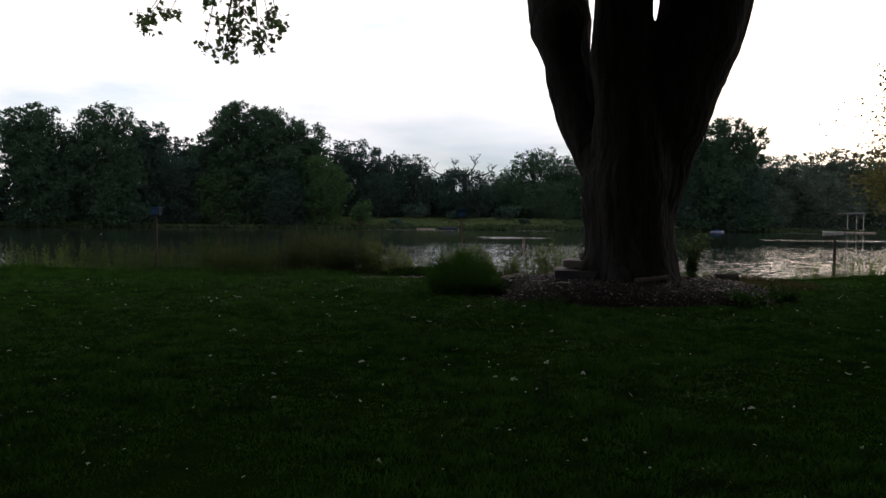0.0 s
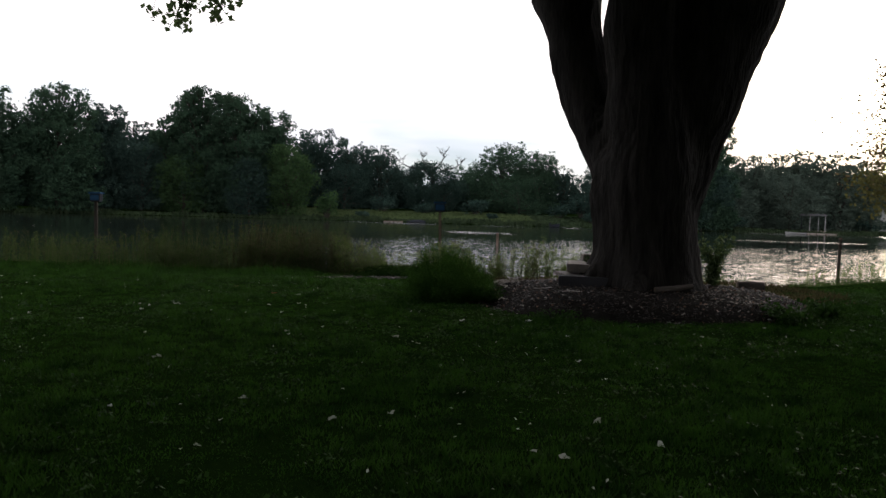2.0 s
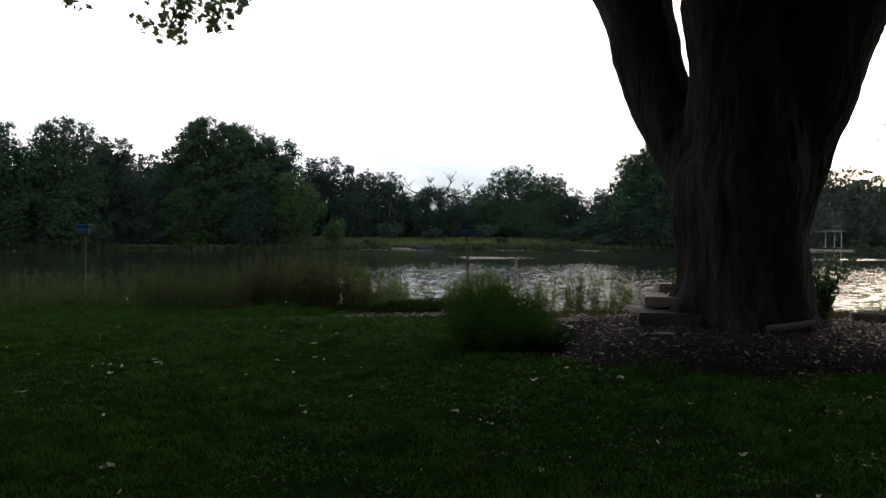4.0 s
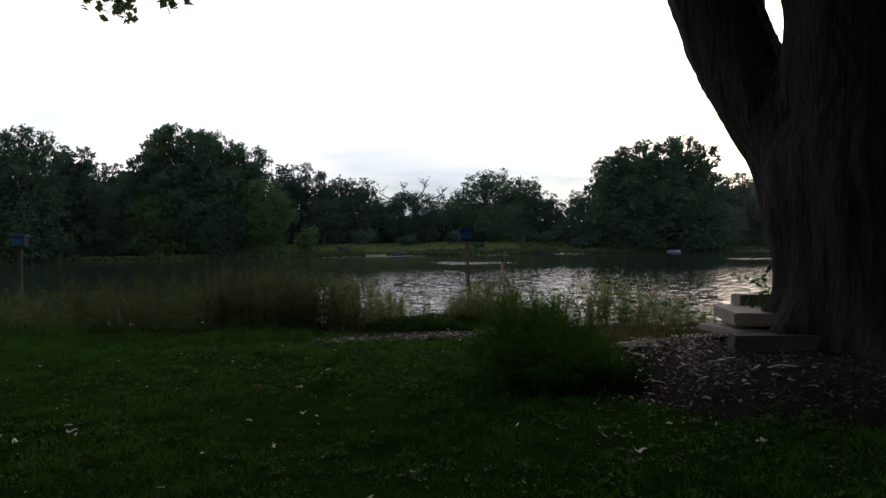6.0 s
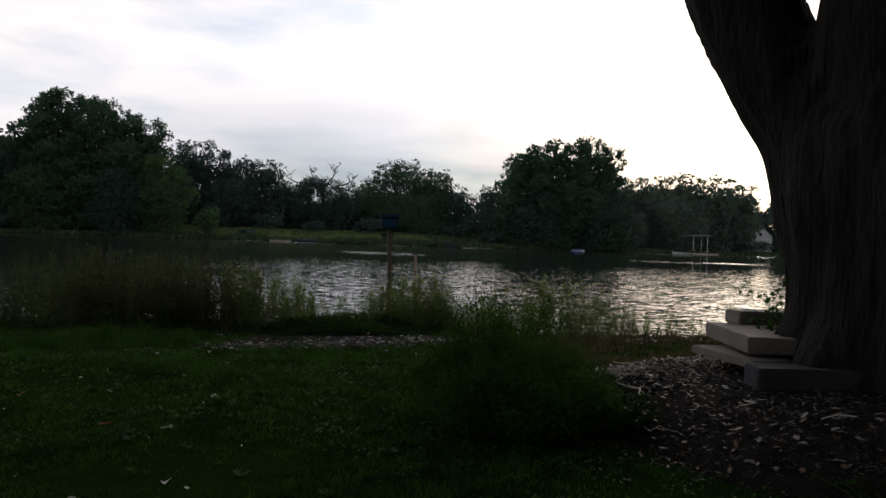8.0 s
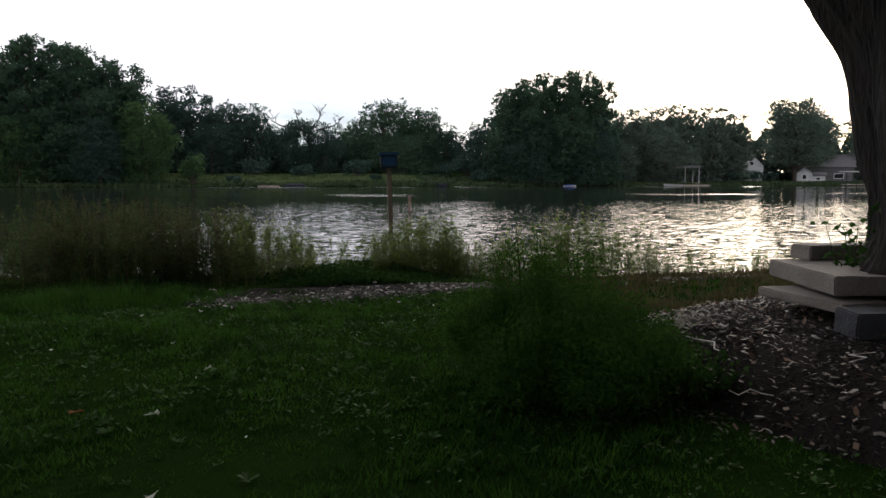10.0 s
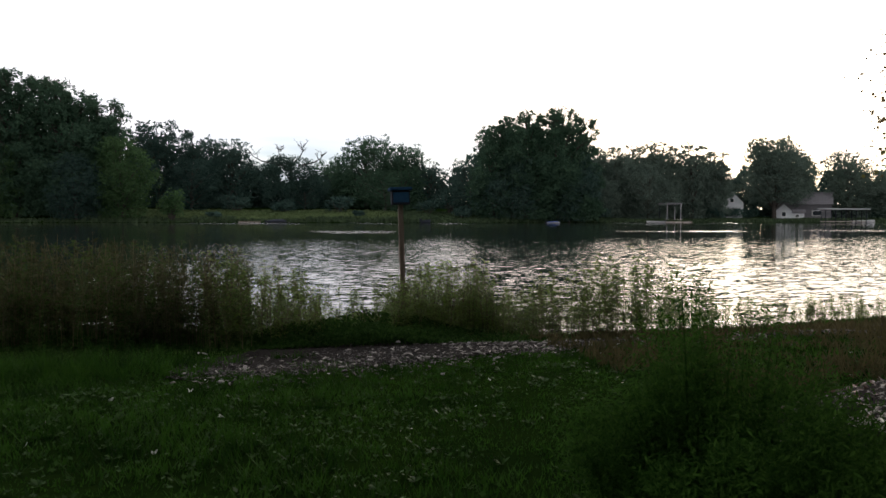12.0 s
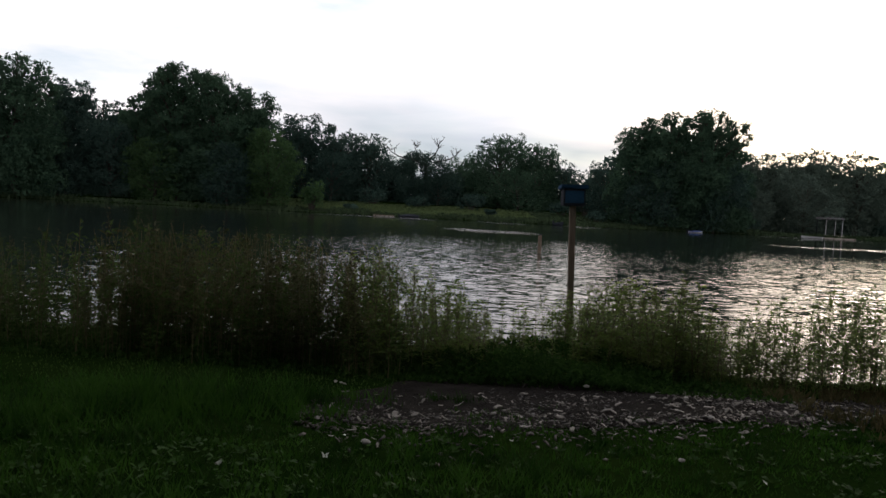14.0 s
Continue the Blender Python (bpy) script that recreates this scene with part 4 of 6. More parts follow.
def pavilion(x, y):
    z = float(ground_height(x, y))
    hut = tagged(new("pavilion"), "small lakeside pavilion with white posts under a dark flat roof", "pavilion")
    hut.matrix_world = pose(x, y, z, 0, 0, -28)
    for px in (-2.6, -0.7, 1.2, 2.7):
        for py in (-1.5, 1.5):
            part("post", rounded(px - 0.08, px + 0.08, py - 0.08, py + 0.08, 0.2, 3.9, 0.015), M_GREYWHITE if py < 0 and px > -2 else M_DARK, hut)
    bm = rounded(-3.2, 3.2, -1.9, 1.9, 3.9, 4.5, 0.18)
    for v in bm.verts:
        if v.co.z > 4.2:
            v.co.x *= 0.9
            v.co.y *= 0.8
    part("roof", bm, M_ROOF, hut, "grey roof")
    part("platform", rounded(-3.1, 3.1, -1.7, 1.7, -0.3, 0.2, 0.03), M_DECK, hut)


pavilion(93.8, 178.6)


def dock(x, y, length, turn, roofed=False, wood=None):
    d = tagged(new("dock"), "wooden dock on posts" + (" with a pale roof on thin columns" if roofed else ""), "dock", "docks")
    d.matrix_world = pose(x, y, WATER_Z if roofed else WATER_Z - 0.2, 0, 0, turn)
    n = max(6, int(length / 0.45))
    for k in range(n):
        part("plank", rounded(-length / 2 + k * length / n + 0.02, -length / 2 + (k + 1) * length / n - 0.02, -0.8, 0.8, 0.38, 0.45, 0.01), wood or M_DECK, d)
    part("beam", rounded(-length / 2, length / 2, -0.7, -0.55, 0.2, 0.37, 0.01), M_DECK, d)
    part("beam", rounded(-length / 2, length / 2, 0.55, 0.7, 0.2, 0.37, 0.01), M_DECK, d)
    for k in range(5):
        px = -length / 2 + 0.3 + k * (length - 0.6) / 4
        for py in (-0.85, 0.85):
            part("post", rounded(px - 0.08, px + 0.08, py - 0.08, py + 0.08, -1.4, 3.5 if roofed else 0.6, 0.015), M_DARK if roofed else M_POST, d)
    if roofed:
        part("roof", rounded(-length / 2 - 0.4, length / 2 + 0.4, -1.5, 1.5, 3.5, 3.75, 0.05), M_GREYWHITE, d)


dock(138, 168.5, 12, -6, True)
dock(91.5, 173.0, 9.5, -8)
dock(-12, 167.4, 4.5, 10, wood=M_POST)


def boat(x, y, length, turn, hull_mat, cover_mat, label, z=WATER_Z, low=1.0):
    b = tagged(new("boat"), label, "boat", "boats")
    b.matrix_world = pose(x, y, z, 0, 0, turn) @ Matrix.Diagonal((1, 1, low, 1))
    bm = bmesh.new()
    rings = []
    for i in range(9):
        u = i / 8
        wdt = 0.85 * (1 - max(0, u - 0.45) ** 2 * 3.1) * length / 4.5
        px = (u - 0.5) * length
        sheer = 0.55 + 0.28 * u * u
        rings.append([bm.verts.new(c) for c in ((px, -wdt, sheer), (px, -wdt * 0.8, 0.1), (px, 0, -0.15 + 0.25 * u ** 4), (px, wdt * 0.8, 0.1), (px, wdt, sheer), (px, 0, sheer - 0.05))])
    for r0, r1 in zip(rings, rings[1:]):
        for i in range(6):
            bm.faces.new((r0[i], r1[i], r1[(i + 1) % 6], r0[(i + 1) % 6]))
    bm.faces.new(rings[0])
    bm.faces.new(rings[-1][::-1])
    bmesh.ops.recalc_face_normals(bm, faces=bm.faces)
    part("hull", bm, hull_mat, b)
    if cover_mat:
        bm = bmesh.new()
        rows = []
        for i in range(7):
            u = 0.04 + 0.9 * i / 6
            wdt = 0.87 * (1 - max(0, u - 0.45) ** 2 * 3.1) * length / 4.5
            px, top = (u - 0.5) * length, 0.62 + 0.28 * u * u + 0.55 * math.sin(math.pi * (i / 6)) ** 0.7
            rows.append([bm.verts.new(c) for c in ((px, -wdt, 0.5 + 0.28 * u * u), (px, -wdt * 0.6, (top + 0.7) / 2 + 0.1), (px, 0, top), (px, wdt * 0.6, (top + 0.7) / 2 + 0.1), (px, wdt, 0.5 + 0.28 * u * u))])
        for r0, r1 in zip(rows, rows[1:]):
            for i in range(4):
                bm.faces.new((r0[i], r1[i], r1[i + 1], r0[i + 1]))
        part("cover", bm, cover_mat, b)
    part("outboard", rounded(-length / 2 - 0.35, -length / 2, -0.18, 0.18, 0.1, 0.95, 0.06), M_DARK, b)
    return b


boat(56.2, 164.9, 3.4, 8, M_GREYWHITE, M_CANVAS, "small white boat under a blue cover by the far bank", low=0.36)
boat(-6.3, 167.0, 4.2, 4, M_DARK, M_DARK, "small dark covered boat by the far bank", low=0.6)
boat(86.4, 172.6, 4.6, 172, M_GREYWHITE, None, "open white boat moored at a low dock", low=0.6)
boat(26.2, 165.2, 2.2, 10, M_DARK, None, "small dark dinghy at the far bank")
boat(147, 171.5, 6.0, -10, M_GREYWHITE, None, "white pontoon boat at the roofed dock")


def lawn_chair(x, y, turn):
    z = float(ground_height(x, y))
    c = tagged(new("lawn_chair"), "white garden chair on the far bank", "chair", "garden chairs")
    c.matrix_world = pose(x, y, z, 0, 0, turn)
    part("seat", rounded(-0.35, 0.35, -0.3, 0.35, 0.4, 0.46, 0.02), M_WHITE, c)
    part("backrest", rounded(-0.35, 0.35, 0.3, 0.38, 0.46, 1.15, 0.02, pose(0, 0, 0, -8)), M_WHITE, c)
    for px in (-0.32, 0.26):
        for py in (-0.28, 0.28):
            part("leg", rounded(px, px + 0.06, py, py + 0.06, -0.02, 0.42, 0.01), M_WHITE, c)


lawn_chair(44.4, 177, 10)
lawn_chair(46.6, 177.4, -15)

# ---- posts with blue boxes along the near shore ----


def box_post(x, y, lean, height=1.72, label="weathered wooden post carrying a dark blue box", wood=None):
    z = float(ground_height(x, y))
    p = tagged(new("box_post"), label, "post", "posts along the shore")
    p.matrix_world = pose(x, y, z - 0.1, lean, lean * 0.6, 0)
    top = height - z + 0.1
    part("post", rounded(-0.045, 0.045, -0.045, 0.045, -0.4, top, 0.008), wood or M_POST, p)
    part("collar", rounded(-0.06, 0.06, -0.06, 0.06, 0.75, 0.85, 0.01), wood or M_POST, p)
    body = part("box", rounded(-0.17, 0.17, -0.12, 0.12, top - 0.02, top + 0.24, 0.012), M_DARK, p, "dark nest box")
    part("panel", rounded(-0.145, 0.145, -0.132, -0.121, top + 0.02, top + 0.21, 0.003), M_BLUE, body)
    bm = rounded(-0.21, 0.21, -0.17, 0.17, top + 0.24, top + 0.30, 0.012)
    for v in bm.verts:
        v.co.z += 0.04 * (0.21 - abs(v.co.x)) / 0.21
    part("lid", bm, M_BLUE, p, "blue painted lid")
    return p


box_post(-0.46, 25.4, -2.4)
box_post(-12.4, 26.4, -1.0, label="dark wooden post carrying a dark blue box", wood=M_FARBARK)
bare_post = tagged(new("post"), "bare rusty brown post standing at the water's edge", "post", "posts along the shore")
bare_post.matrix_world = pose(12.9, 25.6, float(ground_height(12.9, 25.6)) - 0.1, 0.6, 0.4)
part("pole", rounded(-0.04, 0.04, -0.04, 0.04, -0.3, 1.62, 0.008), M_FARBARK, bare_post)
part("cap", rounded(-0.045, 0.045, -0.045, 0.045, 1.62, 1.69, 0.008), M_POST, bare_post, "paler worn top")
stake = tagged(new("stake"), "short dark wooden stake standing in the lake", "stake")
stake.matrix_world = pose(3.7, 53.7, WATER_Z)
part("pole", rounded(-0.09, 0.09, -0.09, 0.09, -2.2, 0.98, 0.02), M_POST, stake)
part("cap", rounded(-0.1, 0.1, -0.1, 0.1, 0.98, 1.05, 0.02), M_DARK, stake, "dark cap")

# ---- mulch bed round the trunk ----
BX, BY, BRX, BRY = 3.2, 15.45, 3.25, 2.25


def bed_height(x, y):
    a = np.arctan2((y - BY) / BRY, (x - BX) / BRX)
    r = np.hypot((x - BX) / BRX, (y - BY) / BRY) / (1 + 0.07 * np.sin(3 * a + 1) + 0.05 * np.sin(5 * a))
    return np.where(r < 1, 0.39 * (1 - r ** 5.0) - 0.01, -0.03)


def mulch_bed():
    rings, spokes = 26, 72
    vs = [(BX, BY, 0.38)]
    for i in range(1, rings + 1):
        for k in range(spokes):
            a = 2 * math.pi * k / spokes
            r = i / rings * 1.02 * (1 + 0.07 * math.sin(3 * a + 1) + 0.05 * math.sin(5 * a))
            x, y = BX + math.cos(a) * r * BRX, BY + math.sin(a) * r * BRY
            z = float(bed_height(x, y)) + 0.02 * noise.noise(Vector((x * 2.1, y * 2.1, 0)))
            vs.append((x, y, z if i < rings else -0.05))
    me = bpy.data.meshes.new("mulch_bed")
    tri = [(0, 1 + k, 1 + (k + 1) % spokes) for k in range(spokes)]
    quad = [(1 + (i - 1) * spokes + k, 1 + i * spokes + k, 1 + i * spokes + (k + 1) % spokes, 1 + (i - 1) * spokes + (k + 1) % spokes) for i in range(1, rings) for k in range(spokes)]
    me.from_pydata(vs, [], tri + quad)
    for p in me.polygons:
        p.use_smooth = True
    return tagged(part("mulch_bed", me, M_MULCH), "raised bed of dark bark mulch round the great tree", "mulch", kind="structure")


bed = mulch_bed()


def chips(name, x, y, z, size, rng, mat, label, wide=(0.14, 0.5), thick=0.11):
    """Loose chips lying at the given places."""
    n = len(x)
    a, tilt = rng.uniform(0, 2 * math.pi, n), rng.normal(0, 0.3, n)
    length, width = rng.uniform(*size, n), rng.uniform(*wide, n)
    d = np.stack([np.cos(a), np.sin(a), tilt], 1) * length[:, None]
    s = np.stack([-np.sin(a), np.cos(a), rng.normal(0, 0.4, n)], 1) * (length * width)[:, None]
    up = np.array([0, 0, 1.0]) * (length * thick)[:, None]
    c = np.stack([x, y, z], 1) + up * 0.6
    b = [c - d - s - up, c + d - s * 0.7 - up, c + d * 0.8 + s - up, c - d * 0.9 + s * 0.8 - up]
    t = [p + 2 * up for p in b]
    v = np.stack(b + t, 1)
    f = np.array([(4, 5, 6, 7), (0, 1, 5, 4), (1, 2, 6, 5), (2, 3, 7, 6), (3, 0, 4, 7)])
    faces = (np.arange(n)[:, None, None] * 8 + f).reshape(-1, 4)
    return tagged(part(name, faces_mesh(name, v, faces), mat), label, "wood chips", kind="stuff")


rng = np.random.default_rng(31)
n = 12500
a, r = rng.uniform(0, 2 * math.pi, n), np.sqrt(rng.uniform(0.02, 1.02, n)) * 1.0
cx, cy = BX + np.cos(a) * r * BRX, BY + np.sin(a) * r * BRY
chips("wood_chips", cx, cy, np.maximum(bed_height(cx, cy), 0.0), (0.005, 0.030), rng, M_CHIP, "scattered grey and brown wood chips on the mulch bed")


def strip_mid(x):
    return lerp(x, [-4.4, -3.4, -1.5, 0.6, 2.5, 6.0, 9.0], [19.95, 19.85, 20.2, 20.75, 21.0, 21.6, 22.1])


n = 10000
cx = rng.uniform(-3.7, 7.8, n)
cy = strip_mid(cx) + rng.normal(0, 0.46, n) * lerp(cx, [-3.7, -2.4, 7.8], [0.45, 0.95, 0.85])
patchy = np.sin(cx * 2.3 + 2 * np.sin(cy * 2.9)) * np.sin(cy * 4.1 + cx * 1.3) + rng.normal(0, 0.4, n) > -0.35
cx, cy = cx[patchy], cy[patchy]
chips("wood_chips", cx, cy, ground_height(cx, cy) + 0.012, (0.005, 0.030), rng, M_CHIP, "band of washed-up wood chips between lawn and reeds")
sx = np.linspace(-3.7, 8.4, 60)
vs = []
for x in sx:
    wdt = float(lerp(x, [-3.7, -2.4, 6.5, 8.4], [0.05, 0.46, 0.46, 0.1]))
    back = max(wdt, (float(near_shore(x)) - 2.3 - float(strip_mid(x))) * min(1.0, wdt / 0.4))
    for k in range(7):
        y = float(strip_mid(x)) + (k / 3 - 1) * (wdt if k < 3 else back) * (1 + 0.7 * noise.noise(Vector((x * 1.6, k, 0))))
        vs.append((x, y, float(ground_height(x, y)) + (0.012 if 0 < k < 6 else -0.02)))
idx = np.arange(60 * 7).reshape(60, 7)
strip_faces = np.stack([idx[:-1, :-1], idx[1:, :-1], idx[1:, 1:], idx[:-1, 1:]], -1).reshape(-1, 4)
strip_soil = tagged(part("mulch_strip", faces_mesh("mulch_strip", np.array(vs), strip_faces, True), M_MULCH), "bare dark soil strip along the reeds", "soil", kind="structure")


# ---- stone slabs and logs at the tree's foot ----


def slab(x, y, z, length, width, thick, turn, tilt, seed, label, mat=None, dark=False):
    """A rough-edged slab; x, y, z: the middle of its underside."""
    bm = rounded(-length / 2, length / 2, -width / 2, width / 2, 0, thick, 0.012)
    bmesh.ops.subdivide_edges(bm, edges=[e for e in bm.edges if e.calc_length() > 0.1], cuts=5, use_grid_fill=True)
    for v in bm.verts:
        j = noise.noise_vector(v.co * 7.0 + Vector((seed * 3.1, 0, 0))) * 0.012
        v.co += Vector((j.x, j.y, j.z * 0.4))
    ob = part("stone_slab" if mat is None else "log", bm, mat or (M_STONE_SHADED if dark else M_STONE))
    ob.matrix_world = pose(x, y, z, tilt, 0, turn)
    return tagged(ob, label, "stone slab" if mat is None else "log", "slabs at the tree's foot")


slab(2.24, 15.10, 0.345, 1.02, 0.30, 0.205, -8, 0, 1, "thick grey stone slab lying on the mulch bed, coloured as in shade", dark=True)
slab(2.27, 15.88, 0.47, 0.84, 0.95, 0.075, 4, 0, 2, "flat grey limestone slab under a stack by the trunk")
slab(2.46, 16.04, 0.585, 0.80, 1.19, 0.155, -12, 0, 3, "smooth pale stone slab resting across another")
slab(2.34, 15.90, 0.550, 0.30, 0.50, 0.04, 20, 0, 5, "small flat stone wedged between two slabs")
slab(2.86, 16.62, 0.742, 0.84, 0.26, 0.14, 2, 0, 4, "small grey stone block on top of the stack")


def log(x, y, z, length, radius, turn, tilt, seed, label):
    """A sawn log with rough bark; x, y, z: the middle of its axis."""
    rg = np.random.default_rng(seed)
    rows, sides = 9, 14
    u = np.linspace(-0.5, 0.5, rows)
    line = np.stack([u * length, 0.12 * radius * np.sin(u * 5), 0 * u], 1)
    v, f = tube(rg, line, [radius * rg.uniform(0.92, 1.06) for _ in u], sides, 0.08)
    thing = tagged(new("log"), label, "log", "logs on the mulch")
    thing.matrix_world = pose(x, y, z, 0, tilt, turn)
    part("bark", faces_mesh("bark", v, f, True), M_LOG, thing)
    for sign in (-1, 1):
        bm = bmesh.new()
        ring = [bm.verts.new((sign * length * 0.497, math.cos(a) * radius * 0.93, math.sin(a) * radius * 0.93)) for a in np.linspace(0, 2 * math.pi, sides, endpoint=False)]
        hub = bm.verts.new((sign * length * 0.505, 0, 0))
        for k in range(sides):
            bm.faces.new((ring[k], ring[(k + 1) % sides], hub) if sign > 0 else (ring[(k + 1) % sides], ring[k], hub))
        part("cut_end", bm, M_POST, thing, "sawn pale brown end")
    return thing


log(5.80, 16.30, 0.34, 0.52, 0.105, -8, 0, 6, "short thick reddish-brown log at the edge of the mulch bed")
log(3.62, 14.42, 0.44, 0.72, 0.05, 12, -5, 7, "thin weathered grey log lying on the mulch")

# ---- sticks on the mulch ----


def stick(x, y, length, turn, tilt, radius, seed):
    rg = np.random.default_rng(seed)
    pts = [((u - 0.5) * length, 0.04 * rg.normal(), 0.02 * rg.normal()) for u in np.linspace(0, 1, 5)]
    v, f = tube(rg, pts, [radius * q for q in (0.8, 1.0, 0.95, 0.8, 0.5)], 6)
    ob = part("stick", faces_mesh("stick", v, f, True), M_STICK)
    ob.matrix_world = pose(x, y, float(max(bed_height(x, y), 0)) + radius + 0.02 + 0.05 * rg.uniform(0, 1), 0, tilt, turn)
    tagged(ob, "pale bare stick lying on the mulch", "stick", "sticks on the mulch")


rng = np.random.default_rng(44)
for k in range(30):
    stick(0.88 + rng.normal() * 0.12, 15.92 + rng.normal() * 0.16, rng.uniform(0.06, 0.20), rng.uniform(0, 180), rng.uniform(-14, 14), rng.uniform(0.004, 0.009), 400 + k)
stick(0.76, 15.37, 0.44, -98, 0, 0.008, 450)
stick(0.67, 14.71, 0.27, -38, 0, 0.004, 453)
stick(1.9, 14.2, 0.55, 14, 0, 0.007, 451)
stick(1.35, 14.6, 0.4, 30, 0, 0.006, 452)
n = 1500                                        # brown curled leaf litter between the chips
a, r = rng.uniform(0, 2 * math.pi, n), np.sqrt(rng.uniform(0.03, 1.02, n))
cx, cy = BX + np.cos(a) * r * BRX, BY + np.sin(a) * r * BRY
litter = np.stack([cx, cy, np.maximum(bed_height(cx, cy), 0.0) + rng.uniform(0.015, 0.04, n)], 1)
tagged(part("leaf_litter", quads("leaf_litter", flat_leaves(rng, litter, (0.014, 0.042), 1.6, 0.45)), M_LITTER), "brown curled leaf litter on the mulch bed", "leaf litter", kind="stuff")

# ---- leaves that have fallen on the lawn ----


def fallen_leaf_mesh(seed):
    rg = np.random.default_rng(seed)
    bm = bmesh.new()
    rim = []
    for k in range(12):
        a = 2 * math.pi * k / 12
        r = (1.0 if k % 2 == 0 else 0.72) * (0.8 + 0.35 * math.cos(a)) * rg.uniform(0.85, 1.15)
        rim.append(bm.verts.new((math.cos(a) * r * 0.055, math.sin(a) * r * 0.026, 0.010 + 0.012 * math.sin(a * 2 + seed) + rg.uniform(0, 0.010))))
    mid = bm.verts.new((0, 0, 0.008))
    for k in range(12):
        bm.faces.new((mid, rim[k], rim[(k + 1) % 12]))
    me = bpy.data.meshes.new("fallen_leaf")
    bm.to_mesh(me)
    bm.free()
    return me


LEAF_MESHES = [fallen_leaf_mesh(s) for s in range(6)]
RUSSET_MESH = fallen_leaf_mesh(9)
for me in LEAF_MESHES:
    me.materials.append(M_FALLEN)
RUSSET_MESH.materials.append(M_RUSSET)


def fallen_leaf(x, y, size, turn, k, russet=False):
    ob = new("fallen_leaf", RUSSET_MESH if russet else LEAF_MESHES[k % 6])
    z = float(max(ground_height(x, y), bed_height(x, y)))
    ob.matrix_world = pose(x, y, z + 0.018, 0, 0, turn) @ Matrix.Scale(size, 4)
    tagged(ob, "russet curled leaf on the lawn" if russet else "pale curled dry leaf on the lawn", "leaf", "fallen leaves")


KNOWN = [(0.88, 12.82), (0.78, 7.67), (1.12, 7.13), (0.41, 6.87), (-3.41, 9.65), (-1.24, 7.59), (-2.89, 13.02), (-0.13, 12.64), (-4.72, 13.51), (-2.85, 14.08),
         (-2.37, 11.13), (-1.0, 11.31), (-3.08, 15.27), (-2.89, 16.23), (-3.01, 17.89)]
for k, (x, y) in enumerate(KNOWN):
    fallen_leaf(x, y, 1.15, k * 47, k)
rng = np.random.default_rng(52)
for k in range(120):
    y = rng.uniform(3.6, 19.5)
    fallen_leaf(rng.uniform(-0.62, 0.62) * (y + 1.5) - 1.0, y, rng.uniform(0.45, 0.95), rng.uniform(0, 360), k)
n = 460                                        # small pale bits all over the lawn: leaf scraps, and glints drawn as scraps
by = 3.4 + 16.0 * rng.uniform(0, 1, n) ** 0.9
bx = rng.uniform(-0.66, 0.64, n) * (by + 1.5) - 0.8
bits = np.stack([bx, by, ground_height(bx, by) + rng.uniform(0.015, 0.05, n)], 1)
tagged(part("leaf_bits_and_glints", quads("leaf_bits_and_glints", flat_leaves(rng, bits, (0.006, 0.021), 2.0, 0.5)), M_FALLEN), "small pale scraps of dry leaf and painted glints in the grass", "leaf litter", kind="stuff")
for k, (x, y) in enumerate([(-3.6, 15.4), (-4.6, 16.4)]):
    fallen_leaf(x, y, 1.1, k * 70, 0, True)

PEBBLE = [None] * 4
for s in range(4):
    bm = bmesh.new()
    bmesh.ops.create_icosphere(bm, subdivisions=2, radius=0.06)
    for v in bm.verts:
        v.co = Vector((v.co.x * 1.3, v.co.y, v.co.z * 0.5)) * (1 + 0.25 * noise.noise(v.co * 20 + Vector((s * 7, 0, 0))))
    for f in bm.faces:
        f.smooth = True
    PEBBLE[s] = bpy.data.meshes.new("pebble")
    bm.to_mesh(PEBBLE[s])
    bm.free()
    PEBBLE[s].materials.append(M_PEBBLE)
spots = [(-1.07, 19.94), (-1.2, 21.19), (-3.13, 19.14)] + [(x, float(strip_mid(x)) + rng.normal(0, 0.5)) for x in rng.uniform(-3.6, 4.5, 26)]
for k, (x, y) in enumerate(spots):
    ob = new("pebble", PEBBLE[k % 4])
    ob.matrix_world = pose(x, y, float(ground_height(x, y)) + 0.045, 0, 0, k * 67) @ Matrix.Scale(0.5 if k < 3 else rng.uniform(0.2, 0.4), 4)
    tagged(ob, "pale pebble on the dark chip strip", "pebble", "pebbles on the strip")

# ---- grass of the lawn ----


